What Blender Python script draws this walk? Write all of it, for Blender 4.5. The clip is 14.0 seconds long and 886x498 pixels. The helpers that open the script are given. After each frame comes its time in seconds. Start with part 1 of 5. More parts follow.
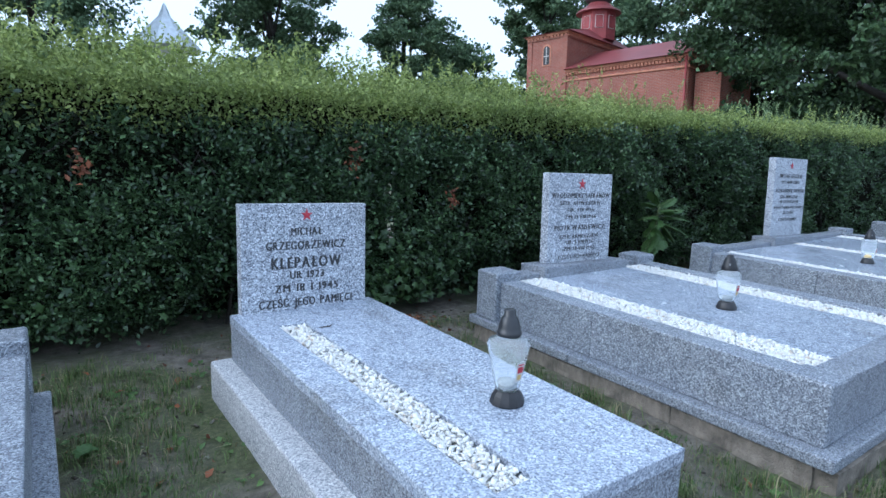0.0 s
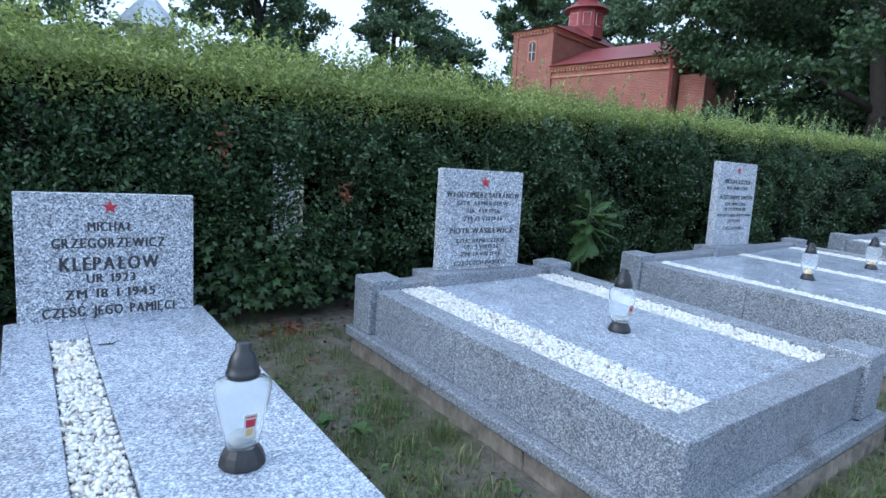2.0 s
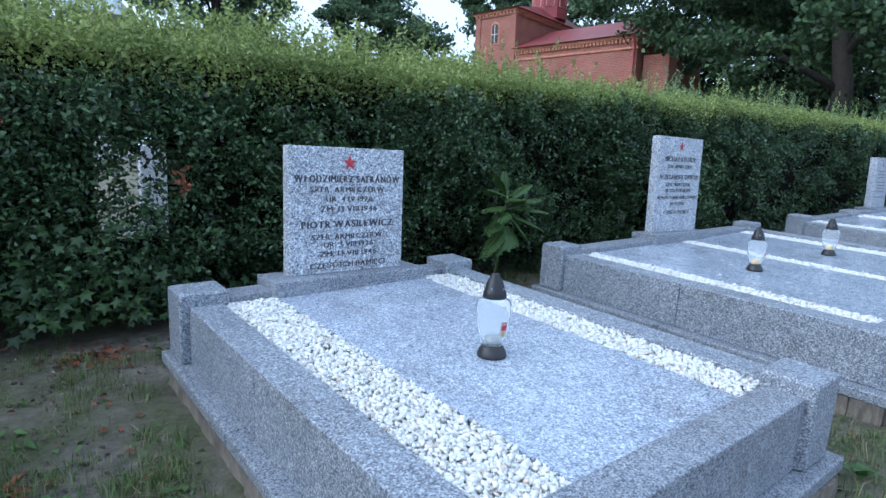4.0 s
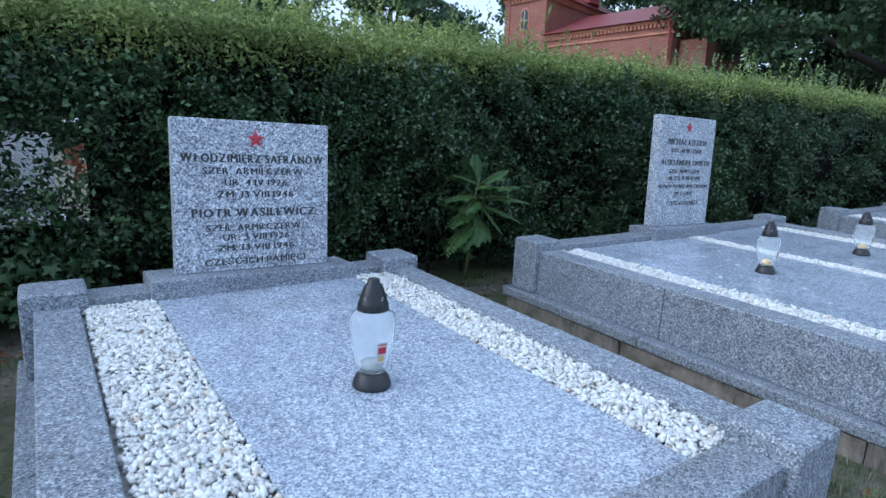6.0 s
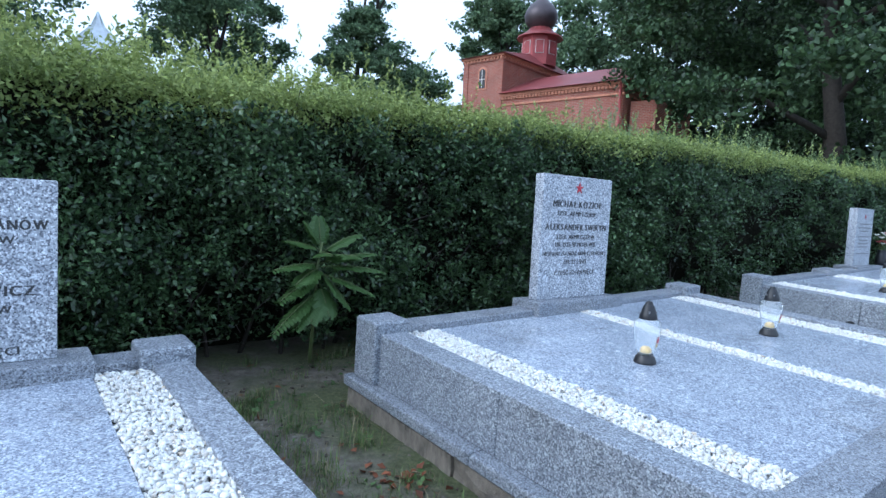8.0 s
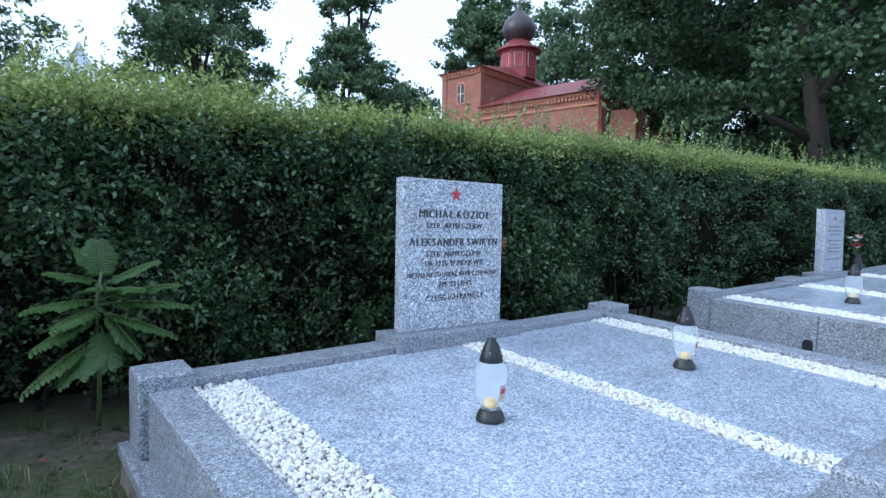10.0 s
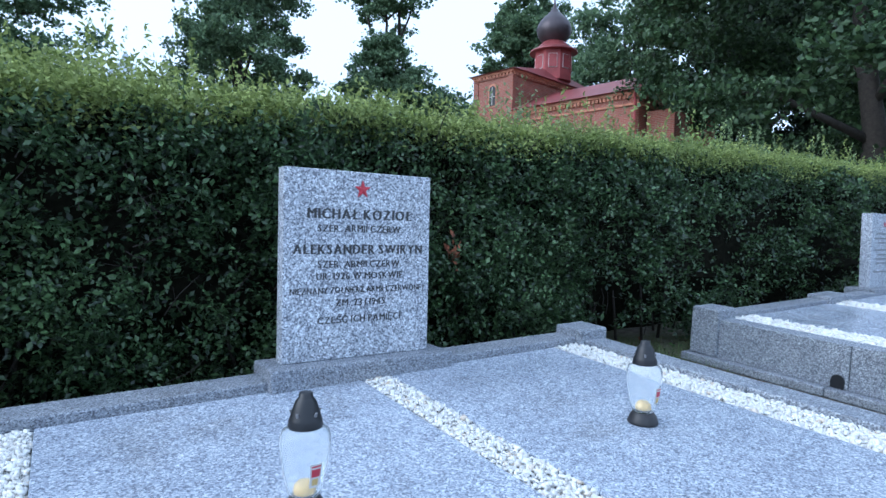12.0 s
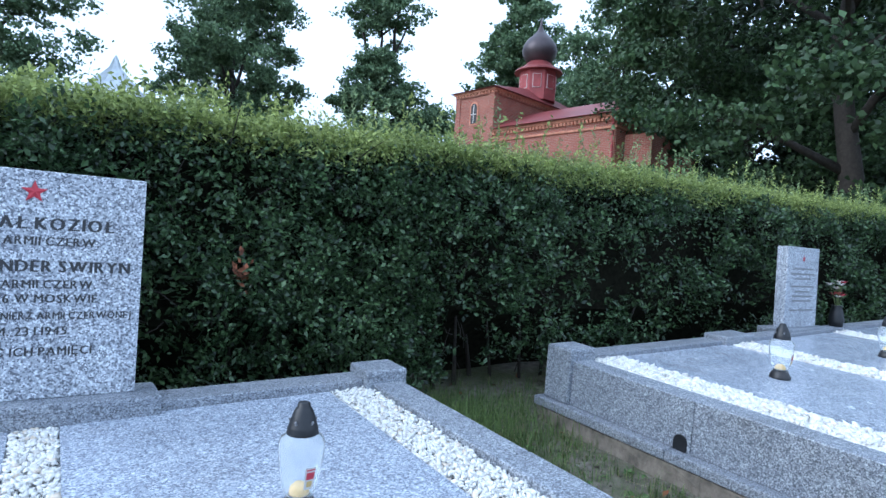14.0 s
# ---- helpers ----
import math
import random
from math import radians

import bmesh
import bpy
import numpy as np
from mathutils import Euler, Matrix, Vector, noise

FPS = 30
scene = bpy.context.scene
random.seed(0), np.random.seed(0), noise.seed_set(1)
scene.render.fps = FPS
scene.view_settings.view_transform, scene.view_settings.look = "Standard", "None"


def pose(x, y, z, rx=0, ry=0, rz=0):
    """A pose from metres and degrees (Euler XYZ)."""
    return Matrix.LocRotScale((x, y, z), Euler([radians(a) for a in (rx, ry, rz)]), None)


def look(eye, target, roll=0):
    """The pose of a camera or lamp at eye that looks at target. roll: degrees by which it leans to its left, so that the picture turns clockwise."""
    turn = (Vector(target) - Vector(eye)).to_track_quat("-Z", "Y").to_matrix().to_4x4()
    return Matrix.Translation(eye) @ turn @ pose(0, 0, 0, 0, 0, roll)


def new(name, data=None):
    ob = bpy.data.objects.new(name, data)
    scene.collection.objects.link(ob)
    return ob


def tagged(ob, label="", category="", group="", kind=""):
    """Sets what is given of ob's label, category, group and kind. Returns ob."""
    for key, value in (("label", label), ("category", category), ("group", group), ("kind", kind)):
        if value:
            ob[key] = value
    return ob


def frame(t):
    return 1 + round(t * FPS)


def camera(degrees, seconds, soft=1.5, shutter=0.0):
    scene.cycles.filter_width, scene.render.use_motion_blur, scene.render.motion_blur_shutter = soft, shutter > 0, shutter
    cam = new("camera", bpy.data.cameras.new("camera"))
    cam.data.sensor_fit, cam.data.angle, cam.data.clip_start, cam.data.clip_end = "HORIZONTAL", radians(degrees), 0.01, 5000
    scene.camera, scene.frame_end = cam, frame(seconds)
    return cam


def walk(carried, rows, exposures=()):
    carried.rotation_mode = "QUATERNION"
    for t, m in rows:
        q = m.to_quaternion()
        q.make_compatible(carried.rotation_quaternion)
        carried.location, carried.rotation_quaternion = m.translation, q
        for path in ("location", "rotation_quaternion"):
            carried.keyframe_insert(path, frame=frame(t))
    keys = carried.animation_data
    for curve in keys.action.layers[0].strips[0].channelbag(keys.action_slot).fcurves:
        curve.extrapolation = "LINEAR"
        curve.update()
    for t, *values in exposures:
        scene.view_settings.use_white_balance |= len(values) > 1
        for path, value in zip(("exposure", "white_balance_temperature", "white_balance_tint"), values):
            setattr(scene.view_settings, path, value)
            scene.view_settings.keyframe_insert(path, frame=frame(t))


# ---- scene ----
cam = camera(75.0, 14.0)
PATH = [
    (0, (0.18, -3.096, 1.224), (1.329, -1.477, 0.983), 1.2),
    (0.5, (0.427, -3.249, 1.243), (1.571, -1.63, 0.975), 1.2),
    (1, (0.569, -3.167, 1.197), (1.712, -1.557, 0.882), 2.5),
    (1.5, (0.838, -3.102, 1.25), (1.982, -1.496, 0.915), 4.2),
    (2, (1.061, -3.122, 1.249), (2.237, -1.525, 0.991), 3.2),
    (2.5, (1.318, -3.136, 1.264), (2.49, -1.533, 1.029), 2.3),
    (3, (1.576, -3.18, 1.244), (2.736, -1.565, 1.032), 1.7),
    (3.5, (1.853, -2.96, 1.231), (3.103, -1.424, 0.953), 1.9),
    (6, (2.832, -2.747, 1.176), (3.971, -1.136, 0.849), 2.2),
    (6.5, (3.104, -2.676, 1.161), (4.243, -1.059, 0.859), 1.8),
    (7, (3.297, -2.743, 1.185), (4.246, -0.994, 0.981), 2.8),
    (7.5, (3.609, -2.743, 1.218), (4.573, -0.998, 1.065), 3.0),
    (8, (3.838, -2.685, 1.262), (5.065, -1.111, 1.12), 3.0),
    (8.5, (4.228, -2.596, 1.247), (5.628, -1.171, 1.144), 1.4),
    (9, (4.517, -2.651, 1.256), (5.857, -1.169, 1.162), 1.1),
    (11.5, (5.66, -2.6, 1.271), (6.803, -0.96, 1.2), 1.4),
    (12, (5.924, -2.467, 1.269), (7.036, -0.806, 1.205), 1.3),
    (12.5, (6.191, -2.522, 1.294), (7.348, -0.892, 1.24), 1.6),
    (13, (6.557, -2.633, 1.363), (7.67, -0.972, 1.314), 1.7),
    (13.5, (6.846, -2.728, 1.395), (7.926, -1.045, 1.379), 3.0),
    (14, (7.164, -2.663, 1.335), (8.285, -1.006, 1.33), 3.5),
]
walk(cam, [(t, look(eye, target, roll)) for t, eye, target, roll in PATH], [(0.0, 1.05, 5100, 6), (3.5, 1.1, 5040, 6), (6.0, 0.81, 4980, 6), (7.5, 1.05, 5050, 6), (8.5, 1.2, 5080, 6), (9.0, 1.17, 5080, 6), (12.5, 1.1, 4980, 6), (14.0, 1.24, 5060, 6)])

# ---- world, sun, exposure ----
SUN_ELEV, SUN_AZ = 34.0, 285.0
world = bpy.data.worlds.new("world")
scene.world = world
world.use_nodes = True
wn = world.node_tree
sky = wn.nodes.new("ShaderNodeTexSky")
sky.sky_type, sky.sun_disc = "NISHITA", False
sky.sun_elevation, sky.sun_rotation = radians(SUN_ELEV), radians(SUN_AZ)
sky.air_density, sky.dust_density, sky.ozone_density = 1.0, 6.0, 2.0
# a thin, even layer of cloud over the clear sky
veil = wn.nodes.new("ShaderNodeMix")
veil.data_type = "RGBA"
veil.inputs[0].default_value = 0.72
veil.inputs[7].default_value = (7.2, 7.6, 8.2, 1)
wn.links.new(sky.outputs[0], veil.inputs[6])
wn.links.new(veil.outputs[2], wn.nodes["Background"].inputs[0])
wn.nodes["Background"].inputs[1].default_value = 0.1
sun = new("sun", bpy.data.lights.new("sun", "SUN"))
sun.data.energy, sun.data.angle, sun.data.color = 0.5, radians(40), (1.0, 0.95, 0.88)
sun_way = Vector((math.sin(radians(SUN_AZ)) * math.cos(radians(SUN_ELEV)), math.cos(radians(SUN_AZ)) * math.cos(radians(SUN_ELEV)), math.sin(radians(SUN_ELEV))))
sun.matrix_world = look(sun_way * 50, (0, 0, 0))

# ---- materials ----
def mat(name, rough=0.8, metal=0.0):
    m = bpy.data.materials.new(name)
    m.use_nodes = True
    nt = m.node_tree
    b = nt.nodes["Principled BSDF"]
    b.inputs["Roughness"].default_value, b.inputs["Metallic"].default_value = rough, metal
    return m, nt, b


def node(nt, kind, **props):
    n = nt.nodes.new(kind)
    for key, value in props.items():
        n.inputs[key].default_value = value
    return n


def coords(nt, scale=1.0):
    tc = nt.nodes.new("ShaderNodeTexCoord")
    mp = nt.nodes.new("ShaderNodeMapping")
    mp.inputs["Scale"].default_value = (scale, scale, scale)
    nt.links.new(tc.outputs["Object"], mp.inputs["Vector"])
    return mp.outputs["Vector"]


def noise_fac(nt, vec, scale, detail=3.0, rough=0.6):
    n = node(nt, "ShaderNodeTexNoise", Scale=scale, Detail=detail, Roughness=rough)
    nt.links.new(vec, n.inputs["Vector"])
    return n.outputs["Fac"]


def ramp(nt, fac, stops):
    r = nt.nodes.new("ShaderNodeValToRGB")
    while len(r.color_ramp.elements) < len(stops):
        r.color_ramp.elements.new(0.5)
    for e, (p, c) in zip(r.color_ramp.elements, stops):
        e.position, e.color = p, (*c, 1)
    nt.links.new(fac, r.inputs["Fac"])
    return r.outputs["Color"]


def mixed(nt, fac, a, b, blend="MIX"):
    n = nt.nodes.new("ShaderNodeMix")
    n.data_type, n.blend_type = "RGBA", blend
    for sock, v in ((n.inputs[0], fac), (n.inputs[6], a), (n.inputs[7], b)):
        if isinstance(v, (int, float)):
            sock.default_value = v
        elif isinstance(v, tuple):
            sock.default_value = (*v, 1)
        else:
            nt.links.new(v, sock)
    return n.outputs[2]


def bump(nt, b, height, strength, dist=0.01):
    n = node(nt, "ShaderNodeBump", Strength=strength, Distance=dist)
    nt.links.new(height, n.inputs["Height"])
    nt.links.new(n.outputs["Normal"], b.inputs["Normal"])


def granite(name, base, dark, light, rough, grain=150.0, relief=0.15, wear=0.25, coarse=0.35):
    m, nt, b = mat(name, rough)
    v = coords(nt)
    vo = node(nt, "ShaderNodeTexVoronoi", Scale=grain)
    nt.links.new(v, vo.inputs["Vector"])
    sep = nt.nodes.new("ShaderNodeSeparateColor")
    nt.links.new(vo.outputs["Color"], sep.inputs[0])
    speck = ramp(nt, sep.outputs[0], [(0.0, dark), (0.22, dark), (0.34, base), (0.7, base), (0.85, light)])
    big = ramp(nt, noise_fac(nt, v, 3.0, 5), [(0.3, (0.72, 0.74, 0.78)), (0.7, (1.05, 1.05, 1.05))])
    vo2 = node(nt, "ShaderNodeTexVoronoi", Scale=grain * 0.42)
    nt.links.new(v, vo2.inputs["Vector"])
    sep2 = nt.nodes.new("ShaderNodeSeparateColor")
    nt.links.new(vo2.outputs["Color"], sep2.inputs[0])
    blotch = ramp(nt, sep2.outputs[1], [(0.0, (0.55, 0.56, 0.6)), (0.3, (0.92, 0.92, 0.93)), (0.75, (1.0, 1.0, 1.0)), (0.95, (1.28, 1.28, 1.26))])
    speck = mixed(nt, coarse, speck, mixed(nt, 1.0, speck, blotch, "MULTIPLY"))
    col = mixed(nt, wear * 2, speck, mixed(nt, 1.0, speck, big, "MULTIPLY"))
    dirt = ramp(nt, noise_fac(nt, v, 1.7, 8, 0.72), [(0.54, (1.0, 1.0, 1.0)), (0.72, (0.66, 0.62, 0.57))])
    col = mixed(nt, wear * 2.4, col, mixed(nt, 1.0, col, dirt, "MULTIPLY"))
    nt.links.new(col, b.inputs["Base Color"])
    fine = noise_fac(nt, v, grain * 0.8, 2)
    bump(nt, b, fine, relief, 0.004)
    rr = ramp(nt, noise_fac(nt, v, 9.0, 4), [(0.3, (rough * 0.75,) * 3), (0.7, (min(1, rough * 1.25),) * 3)])
    nt.links.new(rr, b.inputs["Roughness"])
    return m


# polished granite, its base made lighter and bluer as a painted sky reflection
M_POLISHED = granite("granite_polished_sky_tint", (0.40, 0.44, 0.51), (0.235, 0.26, 0.31), (0.63, 0.67, 0.74), 0.22, 190, 0.05, 0.34, 0.62)
M_SAWN = granite("granite_sawn", (0.255, 0.275, 0.31), (0.1, 0.105, 0.12), (0.42, 0.44, 0.47), 0.55, 230, 0.15, 0.35, 0.6)
M_ROUGH = granite("granite_hammered", (0.25, 0.27, 0.305), (0.115, 0.125, 0.145), (0.46, 0.49, 0.53), 0.5, 200, 0.3, 0.26, 0.7)
M_STONE = granite("granite_headstone", (0.42, 0.445, 0.49), (0.15, 0.16, 0.19), (0.74, 0.77, 0.81), 0.4, 165, 0.05, 0.25, 0.6)
M_TERRAZZO = granite("light_terrazzo", (0.5, 0.5, 0.51), (0.28, 0.29, 0.31), (0.7, 0.7, 0.69), 0.7, 190, 0.2)


def plain(name, colour, rough=0.7, metal=0.0, vary=0.25, scale=6.0, relief=0.0):
    m, nt, b = mat(name, rough, metal)
    v = coords(nt)
    f = noise_fac(nt, v, scale, 5)
    lo, hi = tuple(c * (1 - vary) for c in colour), tuple(min(1, c * (1 + vary)) for c in colour)
    nt.links.new(ramp(nt, f, [(0.3, lo), (0.7, hi)]), b.inputs["Base Color"])
    if relief:
        bump(nt, b, noise_fac(nt, v, scale * 8, 4), relief, 0.01)
    return m


def leafy(name, lo, hi, rough=0.55, through_light=0.0):
    m, nt, b = mat(name, rough)
    g = nt.nodes.new("ShaderNodeNewGeometry")
    c = ramp(nt, g.outputs["Random Per Island"], [(0.0, lo), (0.35, tuple(a * 0.6 + b * 0.4 for a, b in zip(lo, hi))), (0.82, hi), (1.0, tuple(min(1, x * 1.35) for x in hi))])
    v = coords(nt)
    patch = ramp(nt, noise_fac(nt, v, 1.3, 3), [(0.35, (0.7, 0.75, 0.7)), (0.65, (1.1, 1.08, 1.0))])
    nt.links.new(mixed(nt, 1.0, c, patch, "MULTIPLY"), b.inputs["Base Color"])
    if through_light:
        tr = nt.nodes.new("ShaderNodeBsdfTranslucent")
        nt.links.new(c, tr.inputs["Color"])
        mx = node(nt, "ShaderNodeMixShader", Fac=through_light)
        nt.links.new(b.outputs[0], mx.inputs[1])
        nt.links.new(tr.outputs[0], mx.inputs[2])
        nt.links.new(mx.outputs[0], nt.nodes["Material Output"].inputs["Surface"])
    return m


M_HEDGE = leafy("hedge_leaf", (0.009, 0.024, 0.011), (0.10, 0.165, 0.07), 0.36, 0.14)
# near-black and almost without gloss: the shade between leaves as a colour
M_HEDGE_SHADE = plain("hedge_inner_shade", (0.012, 0.012, 0.008), 1.0, 0, 0.6, 24)
M_HEDGE_SHADE.node_tree.nodes["Principled BSDF"].inputs["Specular IOR Level"].default_value = 0.05
M_SHOOT = leafy("hedge_shoot_leaf", (0.15, 0.2, 0.05), (0.38, 0.44, 0.15), 0.55, 0.4)
M_SHOOT_GREY = leafy("pale_shoot_leaf", (0.13, 0.19, 0.08), (0.28, 0.36, 0.18), 0.6, 0.3)
M_TREE_DARK = leafy("dark_tree_leaf", (0.018, 0.042, 0.016), (0.078, 0.135, 0.055), 0.55, 0.2)
# darkened copy of the tree leaf: understorey shade put into the colour
M_TREE_SHADED = leafy("shaded_tree_leaf", (0.01, 0.02, 0.01), (0.032, 0.056, 0.024), 0.7, 0.1)
# far foliage: leaf greens lightened to carry the haze of distance
M_TREE_HAZY = leafy("tree_leaf", (0.07, 0.118, 0.064), (0.18, 0.26, 0.14), 0.65, 0.35)
M_BARK = plain("bark", (0.04, 0.033, 0.027), 0.9, 0, 0.4, 9, 0.6)
M_EARTH_STONE = plain("rough_concrete", (0.215, 0.185, 0.15), 0.95, 0, 0.5, 9, 0.8)
M_SOILY = plain("damp_soil", (0.06, 0.048, 0.036), 0.95, 0, 0.4, 12, 0.6)


def gravel_mat():
    m, nt, b = mat("white_pebble", 0.6)
    g = nt.nodes.new("ShaderNodeNewGeometry")
    c = ramp(nt, g.outputs["Random Per Island"], [(0.0, (0.52, 0.5, 0.46)), (0.12, (0.72, 0.71, 0.68)), (0.9, (0.84, 0.84, 0.82)), (1.0, (0.6, 0.5, 0.38))])
    nt.links.new(c, b.inputs["Base Color"])
    return m


M_GRAVEL = gravel_mat()
M_LETTER = plain("letter_paint", (0.035, 0.036, 0.04), 0.6, 0, 0.3, 30)
M_RED = plain("star_paint", (0.42, 0.03, 0.05), 0.5, 0, 0.2, 30)


def brick_mat():
    m, nt, b = mat("red_brick", 0.88)
    v = coords(nt)
    sep, com = nt.nodes.new("ShaderNodeSeparateXYZ"), nt.nodes.new("ShaderNodeCombineXYZ")
    add = nt.nodes.new("ShaderNodeMath")
    nt.links.new(v, sep.inputs[0])
    nt.links.new(sep.outputs[0], add.inputs[0])
    nt.links.new(sep.outputs[1], add.inputs[1])
    nt.links.new(add.outputs[0], com.inputs[0])
    nt.links.new(sep.outputs[2], com.inputs[1])
    t = node(nt, "ShaderNodeTexBrick", Scale=1.0)
    t.inputs["Brick Width"].default_value, t.inputs["Row Height"].default_value, t.inputs["Mortar Size"].default_value = 0.26, 0.078, 0.011
    t.inputs["Color1"].default_value, t.inputs["Color2"].default_value, t.inputs["Mortar"].default_value = (0.36, 0.105, 0.07, 1), (0.27, 0.075, 0.05, 1), (0.36, 0.25, 0.2, 1)
    nt.links.new(com.outputs[0], t.inputs["Vector"])
    stain = ramp(nt, noise_fac(nt, v, 0.9, 5), [(0.3, (0.75, 0.72, 0.7)), (0.7, (1.1, 1.1, 1.1))])
    nt.links.new(mixed(nt, 1.0, t.outputs["Color"], stain, "MULTIPLY"), b.inputs["Base Color"])
    return m


M_BRICK = brick_mat()
M_BRICK_PALE = plain("pale_brick", (0.50, 0.22, 0.14), 0.85, 0, 0.25, 3)
M_ROOF = plain("red_roof_metal", (0.24, 0.055, 0.055), 0.45, 0.1, 0.2, 0.8)
M_DRUM = plain("red_painted_boards", (0.30, 0.06, 0.06), 0.6, 0, 0.2, 2)
M_DOME = plain("dark_dome_metal", (0.07, 0.055, 0.06), 0.42, 0.3, 0.25, 1.5)
M_WINDOW = plain("dark_window", (0.03, 0.03, 0.035), 0.5, 0, 0.3, 3)
M_PALE = plain("pale_paint", (0.6, 0.58, 0.55), 0.7, 0, 0.1, 5)
M_PATH = plain("path_paving", (0.21, 0.19, 0.185), 0.85, 0, 0.25, 4, 0.3)
M_KERB = plain("path_kerb", (0.16, 0.155, 0.155), 0.85, 0, 0.3, 7, 0.4)
M_BLACK = plain("black_plastic", (0.012, 0.013, 0.016), 0.45, 0, 0.2, 20)
M_BROWNCAP = plain("bronzed_plastic", (0.024, 0.023, 0.025), 0.45, 0.0, 0.4, 20)
M_WAX = plain("wax", (0.85, 0.83, 0.78), 0.5, 0, 0.05, 20)
M_YELLOWWAX = plain("yellow_wax", (0.8, 0.55, 0.2), 0.5, 0, 0.1, 20)


M_PEBBLE_BED = plain("pebble_dust", (0.3, 0.295, 0.28), 0.9, 0, 0.35, 60)
M_CAP_GREY = plain("dark_grey_plastic", (0.026, 0.027, 0.03), 0.35, 0, 0.2, 20)
M_VENT = plain("vent_grey", (0.2, 0.2, 0.21), 0.5, 0, 0.2, 20)
M_GREYWAX = plain("burnt_wax", (0.32, 0.34, 0.34), 0.5, 0, 0.2, 30)
M_OCHRE = plain("ochre_print", (0.55, 0.4, 0.15), 0.6, 0, 0.2, 60)
M_STEM = plain("green_stem", (0.09, 0.12, 0.04), 0.7, 0, 0.2, 20)
M_FERN = leafy("feather_leaf", (0.045, 0.1, 0.026), (0.12, 0.2, 0.055), 0.5, 0.3)
M_BIGLEAF = leafy("broad_leaf", (0.022, 0.05, 0.016), (0.06, 0.11, 0.032), 0.5, 0.2)
M_DEAD = leafy("dead_leaf", (0.11, 0.04, 0.022), (0.28, 0.1, 0.05), 0.8, 0.15)
M_GRASS = leafy("grass_blade", (0.065, 0.105, 0.03), (0.17, 0.24, 0.075), 0.6, 0.25)
M_STRAW = leafy("straw", (0.15, 0.125, 0.07), (0.32, 0.28, 0.17), 0.7, 0.2)
M_WEED = leafy("weed_leaf", (0.06, 0.12, 0.03), (0.12, 0.2, 0.06), 0.6, 0.2)
M_PALEROOF = plain("pale_roof_metal", (0.62, 0.66, 0.70), 0.4, 0.1, 0.2, 1.5)


def glass_mat():
    """Thin moulded glass with an uneven share of milky white mixed in."""
    m, nt, b = mat("lantern_glass", 0.08)
    b.inputs["Base Color"].default_value = (0.95, 0.97, 0.98, 1)
    b.inputs["Transmission Weight"].default_value = 0.97
    b.inputs["IOR"].default_value = 1.2
    tr, df = nt.nodes.new("ShaderNodeBsdfTranslucent"), nt.nodes.new("ShaderNodeBsdfDiffuse")
    tr.inputs["Color"].default_value = df.inputs["Color"].default_value = (0.86, 0.9, 0.93, 1)
    milky = node(nt, "ShaderNodeMixShader", Fac=0.5)
    nt.links.new(tr.outputs[0], milky.inputs[1])
    nt.links.new(df.outputs[0], milky.inputs[2])
    mx = nt.nodes.new("ShaderNodeMixShader")
    nt.links.new(ramp(nt, noise_fac(nt, coords(nt), 18, 4), [(0.3, (0.02, 0.02, 0.02)), (0.7, (0.12, 0.12, 0.12))]), mx.inputs[0])
    nt.links.new(b.outputs[0], mx.inputs[1])
    nt.links.new(milky.outputs[0], mx.inputs[2])
    nt.links.new(mx.outputs[0], nt.nodes["Material Output"].inputs["Surface"])
    return m


M_GLASS = glass_mat()
M_BLUE = plain("blue_paint", (0.03, 0.09, 0.4), 0.5, 0, 0.2, 4)


def ground_mat():
    m, nt, b = mat("ground_soil_grass", 0.95)
    v = coords(nt)
    soil = ramp(nt, noise_fac(nt, v, 14.0, 6, 0.7), [(0.3, (0.095, 0.08, 0.064)), (0.55, (0.225, 0.2, 0.162)), (0.78, (0.38, 0.345, 0.285))])
    grass = ramp(nt, noise_fac(nt, v, 40.0, 4, 0.7), [(0.3, (0.06, 0.072, 0.03)), (0.7, (0.17, 0.185, 0.085))])
    where = ramp(nt, noise_fac(nt, v, 1.6, 4, 0.6), [(0.42, (0, 0, 0)), (0.6, (1, 1, 1))])
    nt.links.new(mixed(nt, where, soil, grass), b.inputs["Base Color"])
    bump(nt, b, noise_fac(nt, v, 22, 8, 0.75), 1.0, 0.035)
    return m


M_GROUND = ground_mat()


def crumb_mat():
    m, nt, b = mat("soil_crumb", 0.95)
    g = nt.nodes.new("ShaderNodeNewGeometry")
    c = ramp(nt, g.outputs["Random Per Island"], [(0.0, (0.05, 0.04, 0.03)), (0.6, (0.13, 0.11, 0.085)), (0.92, (0.2, 0.175, 0.14)), (1.0, (0.36, 0.34, 0.31))])
    nt.links.new(c, b.inputs["Base Color"])
    return m


M_CRUMB = crumb_mat()

# ---- helpers of this scene ----
SX, SY = 0.02, 0.05


def gz(x, y):
    """Height of the ground: it rises gently towards the hedge and along the row."""
    return SX * (min(max(x, -6.0), 24.0) - 2.8) + SY * (min(max(y, -2.6), 2.0) + 2.15) - 0.015


def mesh_from(name, bm, material):
    me = bpy.data.meshes.new(name)
    bm.to_mesh(me)
    bm.free()
    if material:
        me.materials.append(material)
    return me


def part(name, bm, material, parent=None, label="", smooth=False):
    me = mesh_from(name, bm, material)
    if smooth:
        me.polygons.foreach_set("use_smooth", [True] * len(me.polygons))
    ob = new(name, me)
    ob.parent = parent
    if label:
        ob["label"] = label
    return ob


def thing(name, label, category, group="", kind="", at=(0, 0, 0)):
    ob = new(name)
    ob.location = at
    ob.empty_display_size = 0.1
    return tagged(ob, label, category, group, kind)


